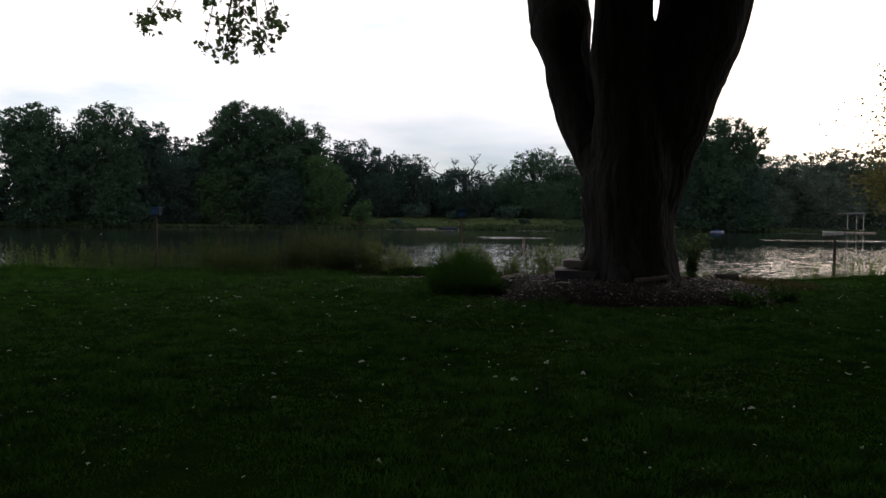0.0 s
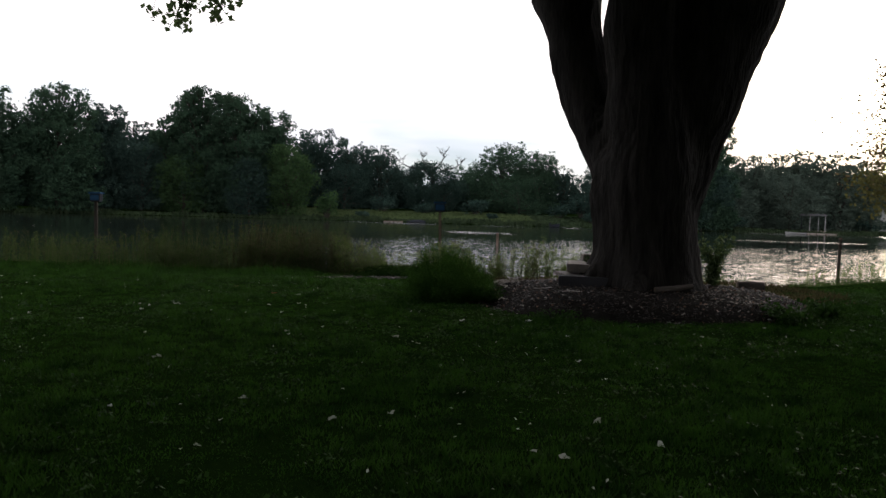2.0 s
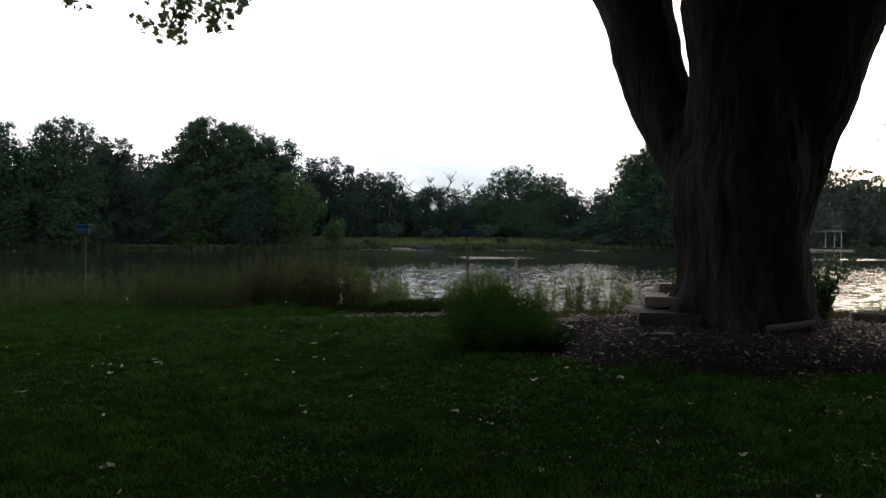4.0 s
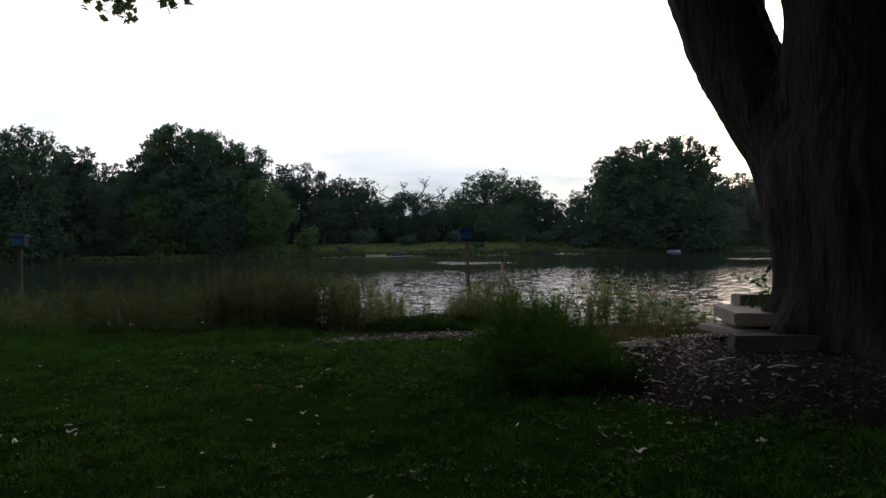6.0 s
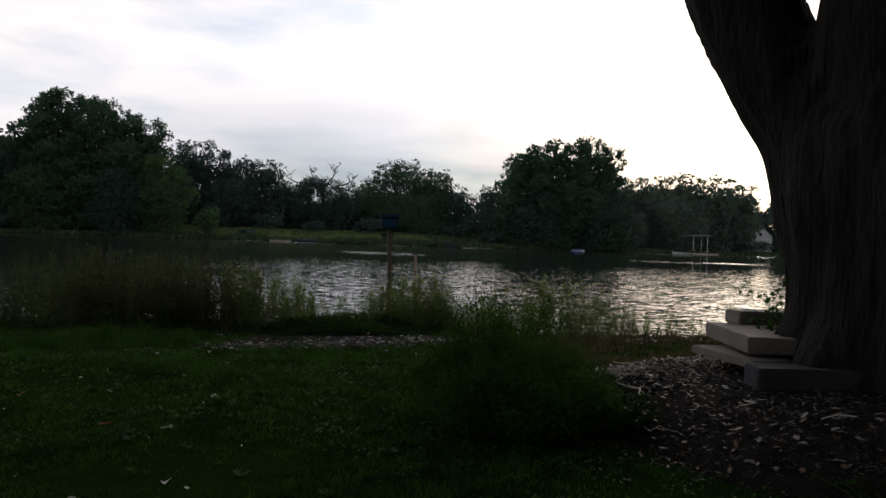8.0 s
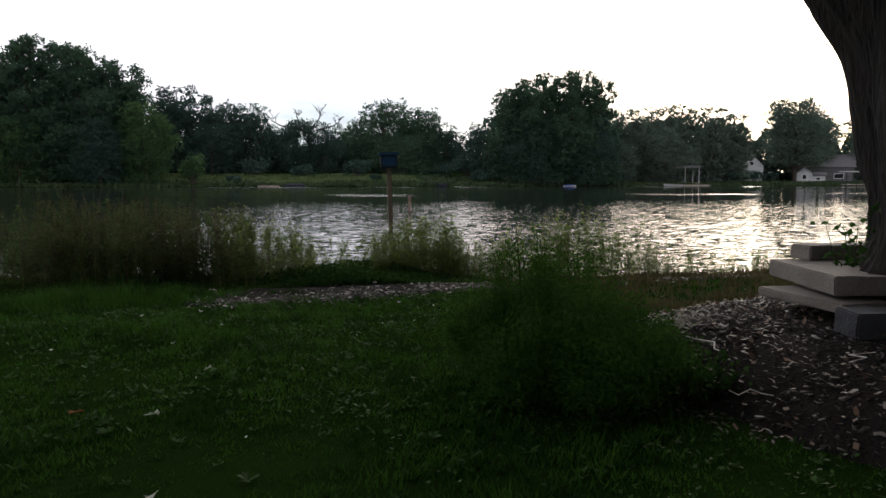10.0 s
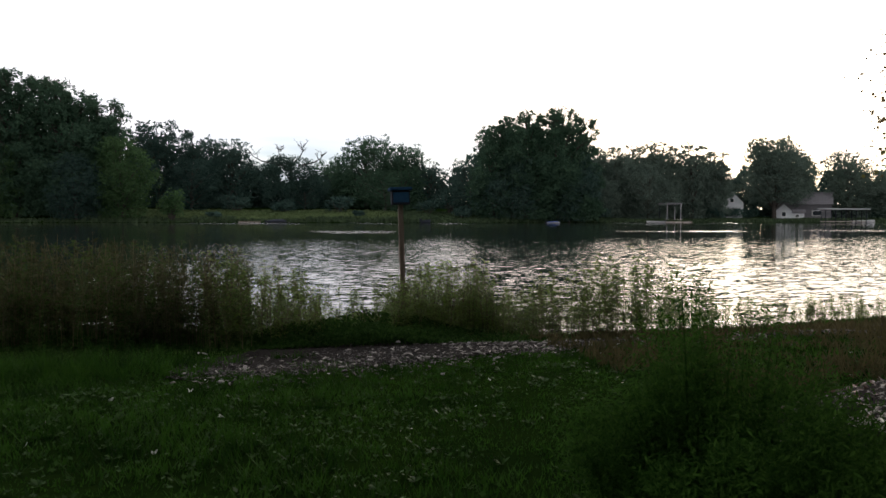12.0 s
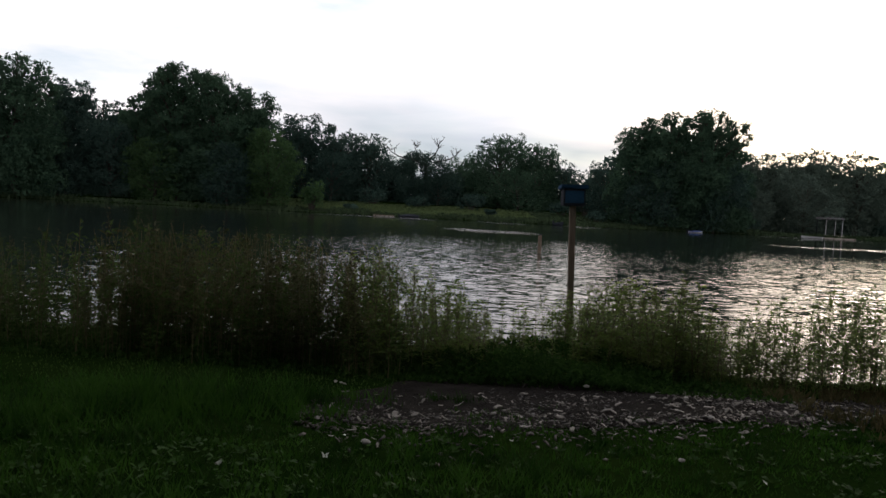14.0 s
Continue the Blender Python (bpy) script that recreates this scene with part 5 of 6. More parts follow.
def lawn_grass():
    rng = np.random.default_rng(61)
    y = 3.0 + 17.6 * rng.uniform(0, 1, 100000) ** 0.8
    x = rng.uniform(-0.70, 0.74, 100000) * (y + 1.2) - 1.0 * np.clip(y / 12, 0, 1.3)
    bed = np.hypot((x - BX) / BRX, (y - BY) / BRY)
    strip = np.abs(y - strip_mid(x)) / rng.uniform(0.1, 0.8, len(x))
    tuft = np.sin(x * 3.1 + 2 * np.sin(y * 2.3)) * np.sin(y * 5.3 + x * 1.7) > 0.45
    keep = (bed > 0.97) & ((x < 0.8) | (y < 16.6) | (rng.uniform(0, 1, len(x)) < 0.45)) & ((strip > 1) | tuft | (x < -3.3) | (x > 8.0)) & (y < near_shore(x) - 3.0) & ((y < strip_mid(x) + 0.2) | (x < -3.0) | (x > 8.0) | tuft)
    x, y = x[keep], y[keep]
    blades = 5
    x, y = np.repeat(x, blades), np.repeat(y, blades)
    n = len(x)
    x, y = x + rng.normal(0, 0.028, n), y + rng.normal(0, 0.028, n)
    z = ground_height(x, y)
    patch = 0.75 + 0.5 * (np.sin(x * 1.7 + np.sin(y * 1.1) * 2) * np.sin(y * 1.3 + x * 0.4))
    tuft_lift = 1.0 + 0.55 * np.sin(x * 11.0 + 3 * np.sin(y * 5.1)) * np.sin(y * 9.0 + 2 * np.sin(x * 6.3))
    hgt = rng.uniform(0.028, 0.075, n) * patch * tuft_lift * (1 + 1.0 * np.clip((y - 15.5) / 3, 0, 1) * np.clip((-1.8 - x) / 1.5, 0, 1) + 1.6 * np.clip((y - 18.8) / 1.5, 0, 1) * np.clip((-2.8 - x) / 0.8, 0, 1))
    a = rng.uniform(0, 2 * math.pi, n)
    lean = rng.uniform(0.2, 1.1, n) * hgt
    side = np.stack([-np.sin(a), np.cos(a), 0 * a], 1) * rng.uniform(0.0035, 0.0085, n)[:, None]
    base = np.stack([x, y, z - 0.004], 1)
    tip = base + np.stack([np.cos(a) * lean, np.sin(a) * lean, hgt], 1)
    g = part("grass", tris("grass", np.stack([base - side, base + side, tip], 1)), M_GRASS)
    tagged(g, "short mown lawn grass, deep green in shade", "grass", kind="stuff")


def lawn_weeds():
    """Broad-leaved plants and clover among the grass, thicker towards the shore."""
    rng = np.random.default_rng(62)
    n = 5200
    y = 4 + 15.4 * rng.uniform(0, 1, n) ** 0.5
    x = rng.uniform(-0.66, 0.6, n) * (y + 1.0) - 1.5
    bed = np.hypot((x - BX) / BRX, (y - BY) / BRY)
    keep = (bed > 1.0) & (y < strip_mid(x) - 0.8) & (noise_field(x, y) > 0.1)
    x, y = x[keep], y[keep]
    k = 7
    x, y = np.repeat(x, k), np.repeat(y, k)
    m = len(x)
    c = np.stack([x + rng.normal(0, 0.07, m), y + rng.normal(0, 0.07, m), ground_height(x, y) + rng.uniform(0.02, 0.06, m)], 1)
    g = part("clover", quads("clover", flat_leaves(rng, c, (0.010, 0.030), 1.5, 0.45)), M_WEED)
    tagged(g, "broad-leaved weeds and clover growing through the lawn", "weeds", kind="stuff")


def noise_field(x, y):
    return np.sin(x * 0.9 + 1.7 * np.sin(y * 0.5)) * np.sin(y * 1.1 + 1.3 * np.sin(x * 0.7)) + 0.35


def rosettes():
    """Broad-leaved rosettes of plantain and dock in the uncut edge of the lawn."""
    rng = np.random.default_rng(63)
    out = []
    for _ in range(420):
        y = 19.4 - 7.5 * rng.uniform(0, 1) ** 1.6
        x = rng.uniform(-0.60, 0.2) * (y - 7) - 0.4
        if math.hypot((x - BX) / BRX, (y - BY) / BRY) < 1.04 or y > float(strip_mid(x)) - 0.55:
            continue
        z = float(ground_height(x, y)) + 0.01
        size = rng.uniform(0.03, 0.065)
        for k in range(int(rng.integers(6, 11))):
            a, lift = rng.uniform(0, 2 * math.pi), rng.uniform(0.25, 0.95)
            d = np.array([math.cos(a), math.sin(a), lift]) * size * rng.uniform(0.7, 1.2)
            side = np.array([-math.sin(a), math.cos(a), rng.uniform(-0.3, 0.3)]) * size * rng.uniform(0.16, 0.30)
            p = np.array([x, y, z])
            out.append([p, p + d * 0.6 + side, p + d * (1, 1, 0.72), p + d * 0.6 - side])
    tagged(part("broad_weeds", quads("broad_weeds", out), M_WEED), "broad-leaved rosette weeds at the uncut edge of the lawn", "weeds", kind="stuff")


def dry_weeds():
    """Brownish uncut weeds between the mulch bed and the shore."""
    rg = np.random.default_rng(64)
    n = 9000
    x, y = rg.uniform(0.6, 8.5, n), rg.uniform(16.6, 22.6, n)
    tuft = np.sin(x * 2.7 + 1.5 * np.sin(y * 1.9)) * np.sin(y * 3.3 + x) + rg.normal(0, 0.35, n)
    keep = (np.hypot((x - BX) / BRX, (y - BY) / BRY) > 1.02) & (tuft > -0.15) & (y < near_shore(x) - 2.2)
    x, y, tuft = x[keep], y[keep], tuft[keep]
    n = len(x)
    hgt = rg.uniform(0.06, 0.15, n) * (1 + 0.5 * np.clip(tuft, 0, 1))
    out = []
    base = np.stack([x, y, ground_height(x, y) - 0.005], 1)
    for _ in range(4):
        a = rg.uniform(0, 2 * math.pi, n)
        side = np.stack([-np.sin(a), np.cos(a), 0 * a], 1) * rg.uniform(0.004, 0.011, n)[:, None]
        lean = rg.uniform(0.2, 0.9, n) * hgt
        tip = base + np.stack([np.cos(a) * lean, np.sin(a) * lean, hgt * rg.uniform(0.6, 1.1, n)], 1)
        root = base + rg.normal(size=(n, 3)) * (0.03, 0.03, 0)
        out.append(np.stack([root - side * 0.5, (root + tip) / 2 + side, tip, (root + tip) / 2 - side], 1))
    g = part("dry_weeds", quads("dry_weeds", np.concatenate(out)), M_DRY)
    tagged(g, "brownish uncut weeds between the mulch and the shore", "weeds", kind="stuff")


lawn_grass()
lawn_weeds()
rosettes()
dry_weeds()

# ---- plants of the near shore ----


def ribbon(p, q, wide):
    """Two crossed strips from p to q, for a stem."""
    a, c = np.array([wide, 0, 0]), np.array([0, wide, 0])
    return [[p - a, p + a, q + a * 0.8, q - a * 0.8], [p - c, p + c, q + c * 0.8, q - c * 0.8]]


def blade(rng, p, length, wide, rise):
    """A narrow leaf from p that arches over."""
    b = rng.uniform(0, 2 * math.pi)
    d = np.array([math.cos(b), math.sin(b), rise])
    s = np.array([-math.sin(b), math.cos(b), rng.uniform(-0.5, 0.5)]) * wide * 0.5
    m = p + d * length * 0.5
    return [p, m + s, p + d * length - np.array([0, 0, length * 0.3]), m - s]


def plant(rng, kind):
    """Quads of one shore plant a metre high about its foot, and which of them are stalk or seed."""
    a, lean = rng.uniform(0, 2 * math.pi), rng.uniform(0.02, 0.16)
    bend = np.array([math.cos(a), math.sin(a), 0]) * lean
    out, slot = [], []

    def at(t):
        return bend * t * t + np.array([0, 0, t])

    ts = np.linspace(0, 1, 5)
    for t0, t1 in zip(ts, ts[1:]):
        out += ribbon(at(t0), at(t1), 0.0044 * (1.15 - 0.6 * t0))
        slot += [1, 1]
    if kind == "lance":          # tall spire with long narrow leaves all the way up
        for k in range(int(rng.integers(40, 56))):
            t = rng.uniform(0.14, 1.0)
            out.append(blade(rng, at(t), rng.uniform(0.11, 0.19) * (1.15 - 0.68 * t), 0.023, rng.uniform(-0.1, 0.9)))
            slot.append(0)
    elif kind == "fine":         # thin, much-branched, with small leaves and a hazy top
        for k in range(int(rng.integers(9, 14))):
            t = rng.uniform(0.25, 0.92)
            b, ln = rng.uniform(0, 2 * math.pi), rng.uniform(0.10, 0.26) * (1.25 - 0.8 * t)
            tip = at(t) + np.array([math.cos(b) * 0.6, math.sin(b) * 0.6, 0.8]) * ln
            out += ribbon(at(t), tip, 0.0022)
            slot += [1, 1]
            for _ in range(int(rng.integers(4, 8))):
                u = rng.uniform(0.15, 1.05)
                out.append(blade(rng, at(t) + (tip - at(t)) * u, rng.uniform(0.025, 0.06), 0.015, rng.uniform(0, 1)))
                slot.append(1 if u > 0.75 and rng.uniform() < 0.6 else 0)
        for k in range(30):
            t = rng.uniform(0.08, 0.9)
            out.append(blade(rng, at(t), rng.uniform(0.04, 0.085), 0.018, rng.uniform(0, 0.8)))
            slot.append(0)
    else:                        # bushy, with broader leaves low down
        for k in range(int(rng.integers(40, 58))):
            t = rng.uniform(0.02, 1.0) ** 1.1
            p = at(t) + np.array([rng.normal(0, 0.06), rng.normal(0, 0.06), 0]) * (1.1 - t)
            out.append(blade(rng, p, rng.uniform(0.06, 0.13), rng.uniform(0.018, 0.034), rng.uniform(-0.2, 0.8)))
            slot.append(0)
    if kind != "bushy" and rng.uniform() < 0.4:        # seed head
        for k in range(16):
            p = at(1.0) + np.array([rng.normal(0, 0.010), rng.normal(0, 0.010), rng.uniform(-0.14, 0.05)])
            out.append(blade(rng, p, 0.022, 0.012, 0.6))
            slot.append(1)
    return np.array(out), np.array(slot)


def plant_bed(name, x, y, hgt, seed, label, mix=(0.4, 0.4, 0.2), mat=None):
    """mix: the shares of lance-leaved, fine and bushy plants."""
    rng = np.random.default_rng(seed)
    kinds = [[plant(rng, k) for _ in range(7)] for k in ("lance", "fine", "bushy")]
    vs, slots = [], []
    z = ground_height(x, y)
    for px, py, pz, h in zip(x, y, z, hgt):
        k = int(rng.choice(3, p=mix))
        q, head = kinds[k][rng.integers(7)]
        h = h * 0.55 if k == 2 else h
        a = rng.uniform(0, 2 * math.pi)
        c, s = math.cos(a), math.sin(a)
        wide = 0.5 + 0.5 * h
        r = np.array([[c * wide, -s * wide, 0], [s * wide, c * wide, 0], [0, 0, h]])
        vs.append(q @ r.T + (px, py, pz - 0.02))
        slots.append(head)
    ob = part(name, quads(name, np.concatenate(vs), np.concatenate(slots)), [mat or M_REED, M_SEED])
    return tagged(ob, label, "shore plants", kind="stuff")


def shore_height(x):
    return lerp(x, [-30, -14, -9, -7, -5, -3.2, -2.5, -2.0, -1.5, -1.1, -0.6, -0.1, 0.3, 0.64, 1.1, 1.6, 2.6, 3.3, 4.0, 4.6, 8, 10, 14, 25],
                [1.0, 1.0, 1.05, 1.3, 1.42, 1.28, 0.95, 0.7, 0.65, 0.85, 1.1, 1.22, 1.0, 0.72, 0.78, 1.15, 1.27, 1.1, 0.8, 0.6, 0.45, 0.5, 0.8, 0.9])


rng = np.random.default_rng(71)


def strewn(n, x0, x1, d0, d1, low=0.55, high=1.08):
    """n places between x0 and x1, d0 to d1 metres inland of the water's edge, with heights."""
    x = rng.uniform(x0, x1, n)
    y = near_shore(x) - rng.uniform(d0, d1, n)
    return x, y, shore_height(x) * rng.uniform(low, high, n)


plant_bed("reed_bed", *strewn(660, -9, -3.0, 0.2, 3.4, 0.4, 1.12), 81, "dense stand of tall dark leafy shore plants with seed heads", (0.35, 0.4, 0.25), M_REED_SHADED)
plant_bed("reed_bed", *strewn(230, -6.4, -3.4, 0.6, 3.2, 0.55, 1.05), 80, "dark brownish thicket of fine-stemmed shore plants", (0.25, 0.6, 0.15), M_THICKET)
plant_bed("reed_bed", *strewn(190, -3.6, -2.1, 0.3, 3.0, 0.4, 1.1), 79, "leafy green stand of shore plants against the water", (0.35, 0.55, 0.1))
plant_bed("reed_bed", *strewn(390, -1.15, 0.5, 0.3, 2.6, 0.35, 1.08), 82, "dense clump of tall leafy shore plants beside a post", (0.5, 0.3, 0.2))
plant_bed("reed_bed", *strewn(150, 0.2, 1.4, 0.3, 2.4, 0.4, 1.1), 83, "low sparse shore plants before the water", (0.6, 0.3, 0.1))
plant_bed("reed_bed", *strewn(64, 1.2, 2.3, 0.3, 2.4, 0.35, 1.0), 88, "thin reddish-stemmed shore plants with water showing through", (0.5, 0.5, 0.0))
plant_bed("reed_bed", *strewn(120, 2.1, 3.7, 0.3, 2.4, 0.35, 1.12), 90, "row of tall lance-leaved shore plants before the water", (0.85, 0.1, 0.05))
plant_bed("reed_bed", *strewn(50, 3.5, 4.7, 0.3, 2.0, 0.45, 1.1), 89, "thin shore plants before the water", (0.5, 0.4, 0.1))
plant_bed("reed_bed", *strewn(110, -2.6, -1.0, 0.3, 2.8, 0.35, 1.3), 84, "sparse shore plants in a gap of the reeds", (0.4, 0.4, 0.2))
plant_bed("reed_bed", *strewn(190, 4.2, 9.5, 0.0, 0.7, 0.4, 1.3), 85, "sparse low plants along the water's edge", (0.35, 0.5, 0.15))
plant_bed("reed_bed", *strewn(430, -34, -13, 0.1, 5.0), 86, "long bank of green shore plants", (0.4, 0.25, 0.35))
plant_bed("reed_bed", *strewn(330, -13.5, -8.5, 0.1, 4.2), 78, "long bank of dark olive shore plants", (0.4, 0.3, 0.3), M_REED_SHADED)
plant_bed("reed_bed", *strewn(250, 9.5, 30, 0.0, 3.0), 87, "grassy shore plants beyond the great tree", (0.3, 0.5, 0.2))


def undergrowth():
    """Low leafy mounds at the foot of the shore plants."""
    rg = np.random.default_rng(73)
    n = 46000
    x = np.where(rg.uniform(0, 1, n) < 0.4, rg.uniform(-3.0, -0.2, n), rg.uniform(-12, 0.9, n))
    y = near_shore(x) - rg.uniform(0.6, 3.4, n)
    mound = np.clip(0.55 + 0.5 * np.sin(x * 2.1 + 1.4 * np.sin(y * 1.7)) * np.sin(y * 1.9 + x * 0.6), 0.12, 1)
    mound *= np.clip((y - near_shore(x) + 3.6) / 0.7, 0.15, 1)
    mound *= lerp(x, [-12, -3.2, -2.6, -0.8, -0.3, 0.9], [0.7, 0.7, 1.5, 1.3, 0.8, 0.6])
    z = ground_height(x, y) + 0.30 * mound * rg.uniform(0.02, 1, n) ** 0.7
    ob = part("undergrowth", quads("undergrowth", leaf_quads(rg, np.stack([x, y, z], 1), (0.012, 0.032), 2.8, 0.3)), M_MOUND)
    tagged(ob, "low leafy undergrowth at the foot of the shore plants", "plants", kind="stuff")


undergrowth()


def bank_turf():
    """Low rough grass under and between the shore plants."""
    rg = np.random.default_rng(72)
    n = 46000
    x = rg.uniform(-1, 1, n) ** 3 * 18 + rg.uniform(-12, 8, n)
    y = near_shore(x) - rg.uniform(0.0, 5.2, n)
    ok = (y > near_shore(x) - 2.7) | (x < -2.9) & (np.abs(y - strip_mid(x)) > np.where(x > -4, 0.6, -1)) | (x > 8.2) | (rg.uniform(0, 1, n) < 0.12)
    ok &= np.hypot((x - BX) / BRX, (y - BY) / BRY) > 1.0
    x, y = x[ok], y[ok]
    n = len(x)
    tall = np.clip((y - (near_shore(x) - 3.6)) / 1.0, 0.15, 1) * np.where((x > 0.9) & (x < 10), 0.3, 1.0)
    hgt = rg.uniform(0.08, 0.24, n) * tall
    a = rg.uniform(0, 2 * math.pi, n)
    side = np.stack([-np.sin(a), np.cos(a), 0 * a], 1) * rg.uniform(0.004, 0.011, n)[:, None]
    base = np.stack([x, y, ground_height(x, y) - 0.01], 1)
    lean = rg.uniform(0.1, 0.7, n) * hgt
    tip = base + np.stack([np.cos(a) * lean, np.sin(a) * lean, hgt], 1)
    ob = part("bank_grass", quads("bank_grass", np.stack([base - side, base + side, tip + side * 0.25, tip - side * 0.25], 1)), M_REED_SHADED)
    tagged(ob, "rough uncut grass under the shore plants", "grass", kind="stuff")


bank_turf()

# ---- feathery shrub at the mulch's edge ----


def feathery_shrub(x, y, h, w):
    rng = np.random.default_rng(91)
    shrub = tagged(new("shrub"), "soft feathery bright green shrub at the mulch's edge", "shrub")
    shrub.location = (x, y, float(ground_height(x, y)))
    stems, pts = [], []
    heads = [(-0.15, 0.0, 1.0, 0.55), (0.35, 0.1, 0.86, 0.5), (-0.5, 0.1, 0.66, 0.4), (0.05, -0.45, 0.7, 0.45), (0.62, -0.15, 0.55, 0.35), (0.1, 0.45, 0.8, 0.4),
             (0.0, -0.8, 0.52, 0.45), (-0.45, -0.6, 0.52, 0.4), (0.5, -0.68, 0.46, 0.36)]
    for k in range(430):
        hx, hy, hh, hr = heads[k % 9]
        a = rng.uniform(0, 2 * math.pi)
        out = math.sqrt(rng.uniform(0, 1))
        top = h * hh * (1.05 - 0.62 * out ** 2) * rng.uniform(0.5, 0.98)
        tip = np.array([hx * w / 1.5 + math.cos(a) * out * hr * w / 1.5, hy * w / 1.5 + math.sin(a) * out * hr * w / 1.5, top])
        root = tip * (0.72, 0.72, 0)
        mid = (root + tip) / 2 + (0, 0, 0.12 * h)
        stems.append(tube(rng, [root, mid, tip], [0.006, 0.004, 0.0015], 4))
        t = rng.uniform(0.02, 1.0, (270, 1))
        line = (1 - t) ** 2 * root + 2 * t * (1 - t) * mid + t ** 2 * tip
        pts.append(line + rng.normal(size=(270, 3)) * 0.06)
    v, f = gather(stems)
    part("stem", faces_mesh("stem", v, f, True), M_FERN, shrub)
    q = np.concatenate(pts)
    part("foliage", quads("foliage", leaf_quads(rng, q[q[:, 2] > 0.01], (0.0055, 0.0120), 4.0)), M_FERN, shrub)


feathery_shrub(-0.34, 15.65, 1.30, 1.46)


def low_tuft(x, y, h, w, seed, n, label, mat, size):
    rg = np.random.default_rng(seed)
    z = float(max(ground_height(x, y), bed_height(x, y)))
    t = tagged(new("plant"), label, "plant", "plants round the tree")
    t.location = (x, y, z)
    stems, pts = [], []
    for k in range(n):
        a, out = rg.uniform(0, 2 * math.pi), math.sqrt(rg.uniform(0, 1))
        tip = np.array([math.cos(a) * out * w / 2, math.sin(a) * out * w / 2, h * rg.uniform(0.5, 1.0)])
        stems.append(tube(rg, [tip * (0.2, 0.2, 0) - (0, 0, 0.02), tip * (0.5, 0.5, 0.6), tip], [0.008, 0.006, 0.003], 4))
        u = rg.uniform(0.25, 1.05, (9, 1))
        pts.append(tip * (0.2, 0.2, 0) + (tip - tip * (0.2, 0.2, 0)) * u + rg.normal(size=(9, 3)) * (size[1] * 0.7))
    v, f = gather(stems)
    part("stem", faces_mesh("stem", v, f, True), mat, t)
    q = np.concatenate(pts)
    part("foliage", quads("foliage", leaf_quads(rg, q[q[:, 2] > 0.01], size, 1.4, 0.6)), mat, t)


def vine():
    """A creeper on the trunk's lake side, with one sprig that arches out over the slabs."""
    rg = np.random.default_rng(98)
    plant_ob = tagged(new("plant"), "leafy creeper climbing the trunk behind the stone slabs", "plant", "plants round the tree")
    plant_ob.location = (2.45, 15.95, 0.35)
    stems, pts = [], []
    for k in range(9):
        a, top = rg.uniform(-0.32, 0.30), rg.uniform(0.35, 0.85)
        line = [np.array([0.02 + 0.03 * k, 0.1 + a * u, top * u]) + rg.normal(size=3) * 0.02 for u in (0, 0.35, 0.7, 1)]
        stems.append(tube(rg, line, [0.007, 0.006, 0.004, 0.002], 4))
        for u in rg.uniform(0.1, 1.0, 16):
            i = min(2, int(u * 3))
            pts.append(line[i] + (line[i + 1] - line[i]) * (u * 3 - i) + rg.normal(size=3) * 0.045)
    arch = [np.array(p) for p in ((0.34, -0.1, 0.62), (0.18, -0.12, 0.88), (0.08, -0.14, 0.97), (0.01, -0.15, 0.88), (-0.03, -0.15, 0.66))]
    stems.append(tube(rg, arch, [0.007, 0.006, 0.005, 0.004, 0.002], 4))
    for u in np.linspace(0.3, 1, 11):
        i = min(3, int(u * 4))
        pts.append(arch[i] + (arch[i + 1] - arch[i]) * (u * 4 - i) + (rg.normal() * 0.015, rg.normal() * 0.03, -0.035))
    v, f = gather(stems)
    part("stem", faces_mesh("stem", v, f, True), M_WEED, plant_ob)
    part("foliage", quads("foliage", leaf_quads(rg, np.array(pts), (0.035, 0.06), 1.4, -0.4)), M_WEED, plant_ob)


def sapling(x, y, h):
    """A sapling of a few arching stems with broad leaves in alternate rows."""
    rg = np.random.default_rng(92)
    tree = tagged(new("sapling"), "leafy sapling with arching stems beside the great trunk", "sapling", "plants round the tree")
    tree.location = (x, y, float(bed_height(x, y)))
    stems, pts = [], []
    for k in range(20):
        a, out = rg.uniform(0, 2 * math.pi), rg.uniform(0.12, 0.72)
        top = h * rg.uniform(0.35, 1.0)
        line = [np.array([math.cos(a) * out * u ** 1.6, math.sin(a) * out * u ** 1.6, top * (1.25 * u - 0.25 * u ** 3)]) for u in np.linspace(0, 1, 6)]
        stems.append(tube(rg, line, [0.010, 0.009, 0.007, 0.006, 0.004, 0.002], 4))
        for u in rg.uniform(0.06, 1.0, 30):
            i = min(4, int(u * 5))
            pts.append(line[i] + (line[i + 1] - line[i]) * (u * 5 - i) + rg.normal(size=3) * 0.055)
    v, f = gather(stems)
    part("stem", faces_mesh("stem", v, f, True), M_WEED, tree)
    part("foliage", quads("foliage", leaf_quads(rg, np.array(pts), (0.035, 0.085), 1.5, -0.2)), M_BIGLEAF, tree)


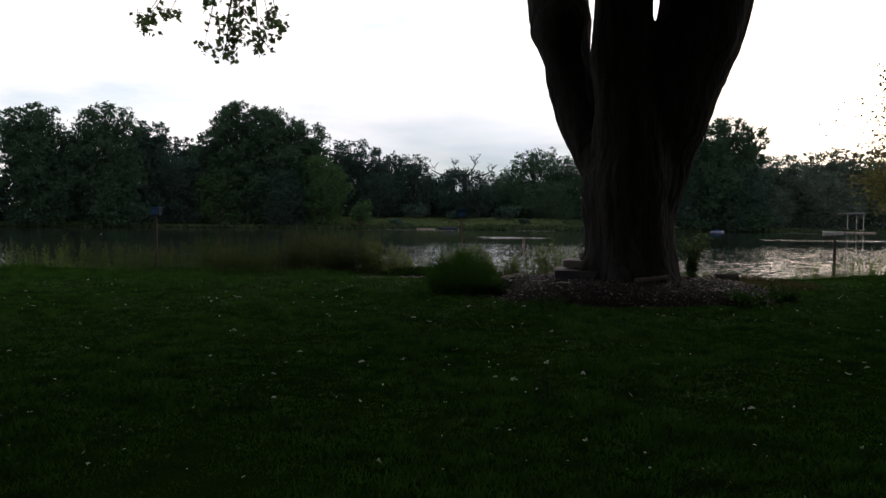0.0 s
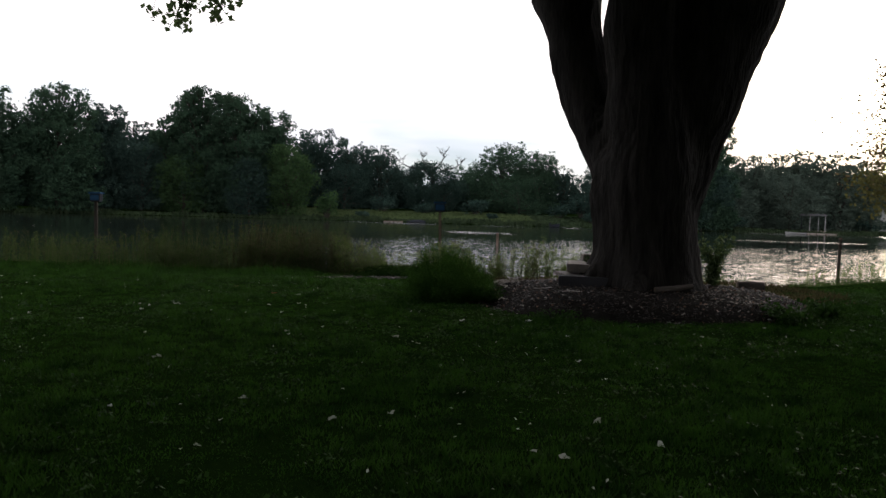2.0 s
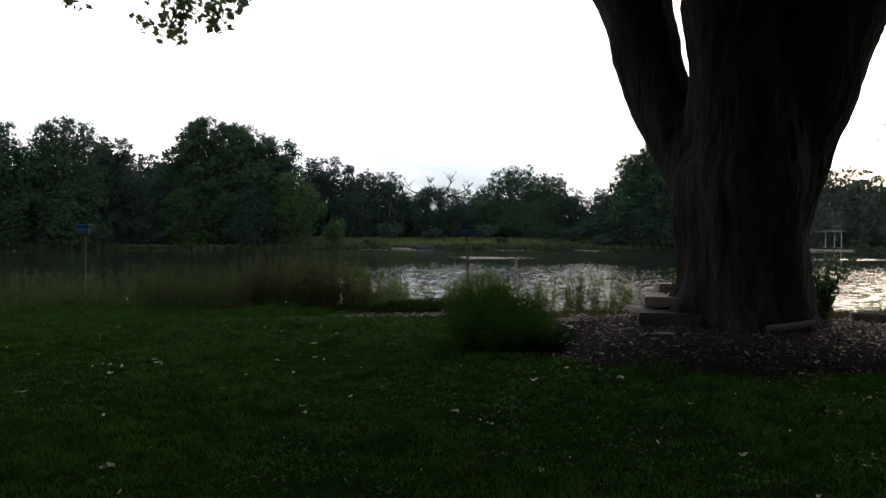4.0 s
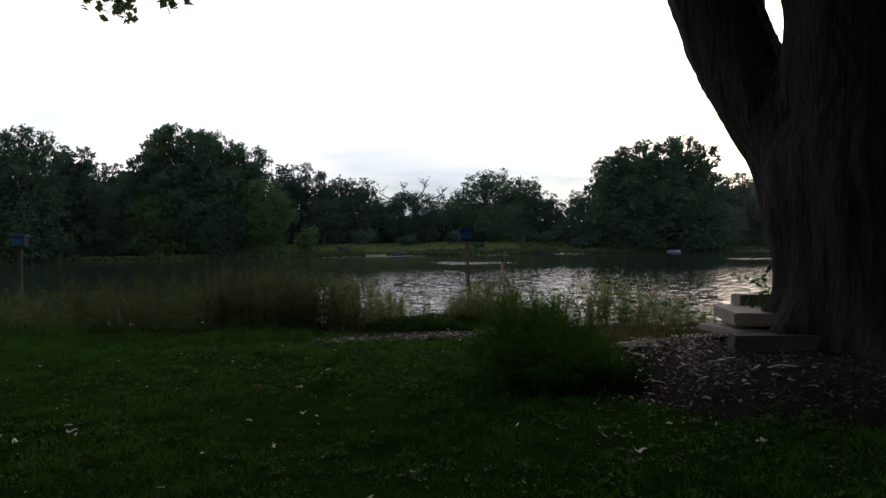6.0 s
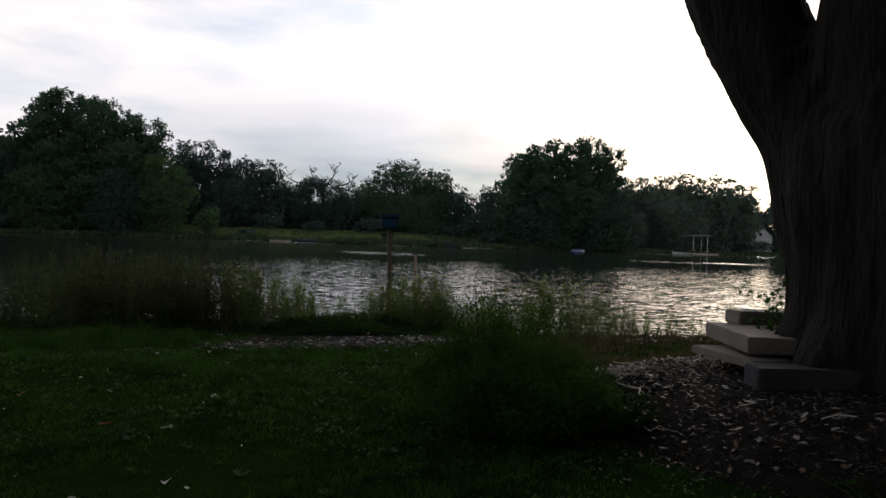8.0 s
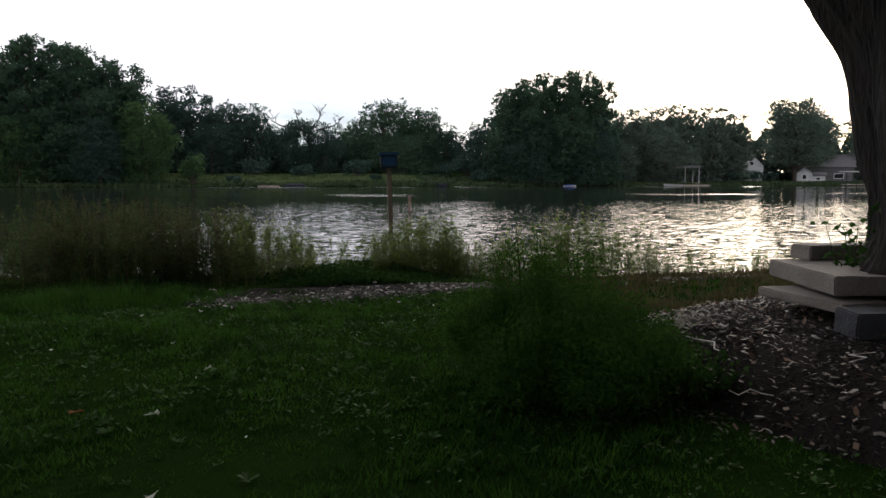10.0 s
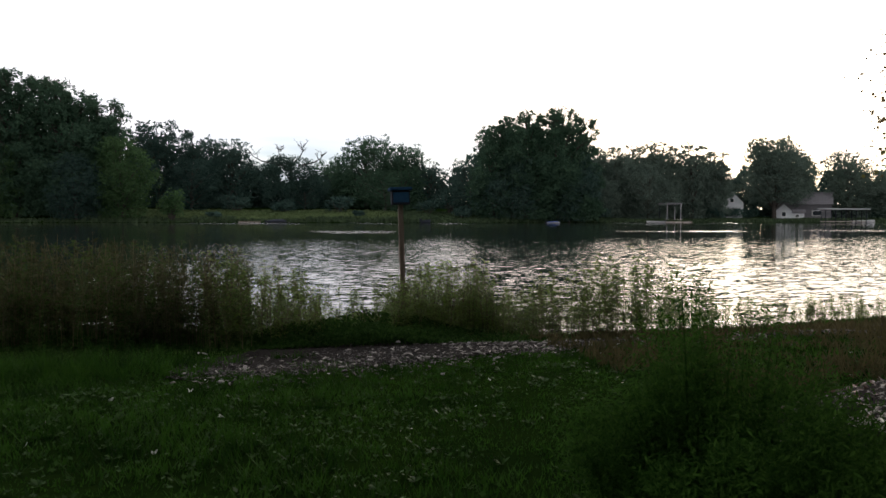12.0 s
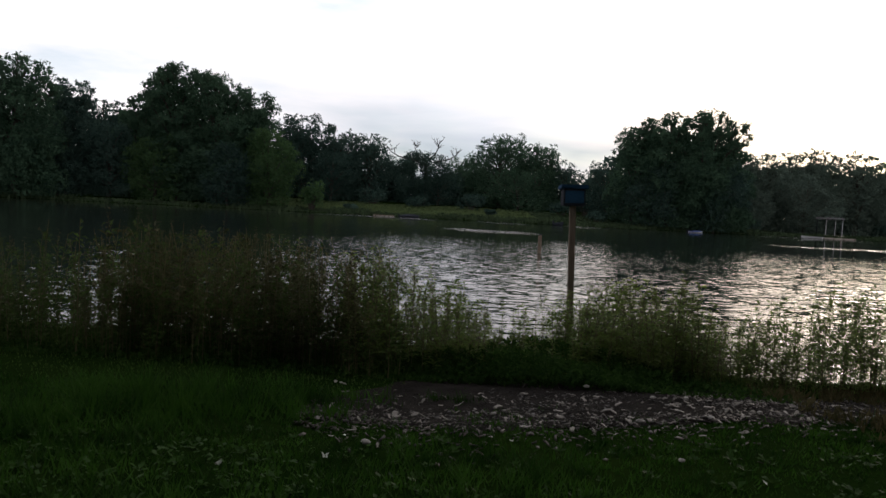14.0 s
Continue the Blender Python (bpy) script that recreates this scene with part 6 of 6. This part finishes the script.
vine()
sapling(4.92, 16.0, 1.12)
low_tuft(0.50, 14.95, 0.30, 0.7, 94, 34, "low ground plant at the mulch's edge", M_WEED, (0.02, 0.045))
low_tuft(1.4, 13.3, 0.15, 0.9, 95, 34, "low ground plant at the mulch's edge", M_WEED, (0.02, 0.045))
low_tuft(5.3, 13.6, 0.32, 1.1, 96, 46, "low ground plant at the mulch's edge", M_WEED, (0.03, 0.07))
low_tuft(6.4, 14.6, 0.3, 0.9, 97, 40, "low ground plant at the mulch's edge", M_WEED, (0.03, 0.07))

# ---- larger chips of wood, one by one, on the bed and on the strip ----


def chip_mesh(seed):
    """A split, slightly bent chip of wood about ten centimetres long."""
    rg = np.random.default_rng(seed)
    bm = bmesh.new()
    rings = []
    for i in range(4):
        u = i / 3
        w = 0.013 * (0.55 + math.sin(math.pi * (0.15 + 0.7 * u))) * rg.uniform(0.7, 1.25)
        t = 0.0035 * rg.uniform(0.7, 1.4)
        px, lift, skew = (u - 0.5) * 0.10, 0.006 * math.sin(u * 5 + seed), rg.normal() * 0.003
        rings.append([bm.verts.new((px + rg.normal() * 0.003, skew + sy * w, lift + sz * t)) for sy, sz in ((-1, -1), (1, -1), (0.9, 1), (-0.9, 1))])
    for r0, r1 in zip(rings, rings[1:]):
        for i in range(4):
            bm.faces.new((r0[i], r1[i], r1[(i + 1) % 4], r0[(i + 1) % 4]))
    bm.faces.new(rings[0])
    bm.faces.new(rings[-1][::-1])
    bmesh.ops.recalc_face_normals(bm, faces=bm.faces)
    me = bpy.data.meshes.new("wood_chip")
    bm.to_mesh(me)
    bm.free()
    me.materials.append(M_PALECHIP)
    return me


CHIP_MESHES = [chip_mesh(s) for s in range(7)]
rng = np.random.default_rng(131)


def lay_chip(owner, x, y, z, k):
    ob = new("wood_chip", CHIP_MESHES[k % 7])
    ob.parent = owner
    ob.matrix_world = pose(x, y, z + 0.014, rng.normal() * 14, rng.normal() * 12, rng.uniform(0, 360)) @ Matrix.Scale(rng.uniform(0.35, 0.9), 4)


for k in range(210):
    a, r = rng.uniform(0, 2 * math.pi), math.sqrt(rng.uniform(0.12, 0.96))
    x, y = BX + math.cos(a) * r * BRX, BY + math.sin(a) * r * BRY
    if math.hypot(x - TX, y - TY) > 1.25:
        lay_chip(bed, x, y, max(0.0, float(bed_height(x, y))), k)
for k in range(240):
    x = rng.uniform(-3.6, 5.2)
    y = float(strip_mid(x)) + rng.normal() * 0.4
    lay_chip(strip_soil, x, y, float(ground_height(x, y)) + 0.012, k)
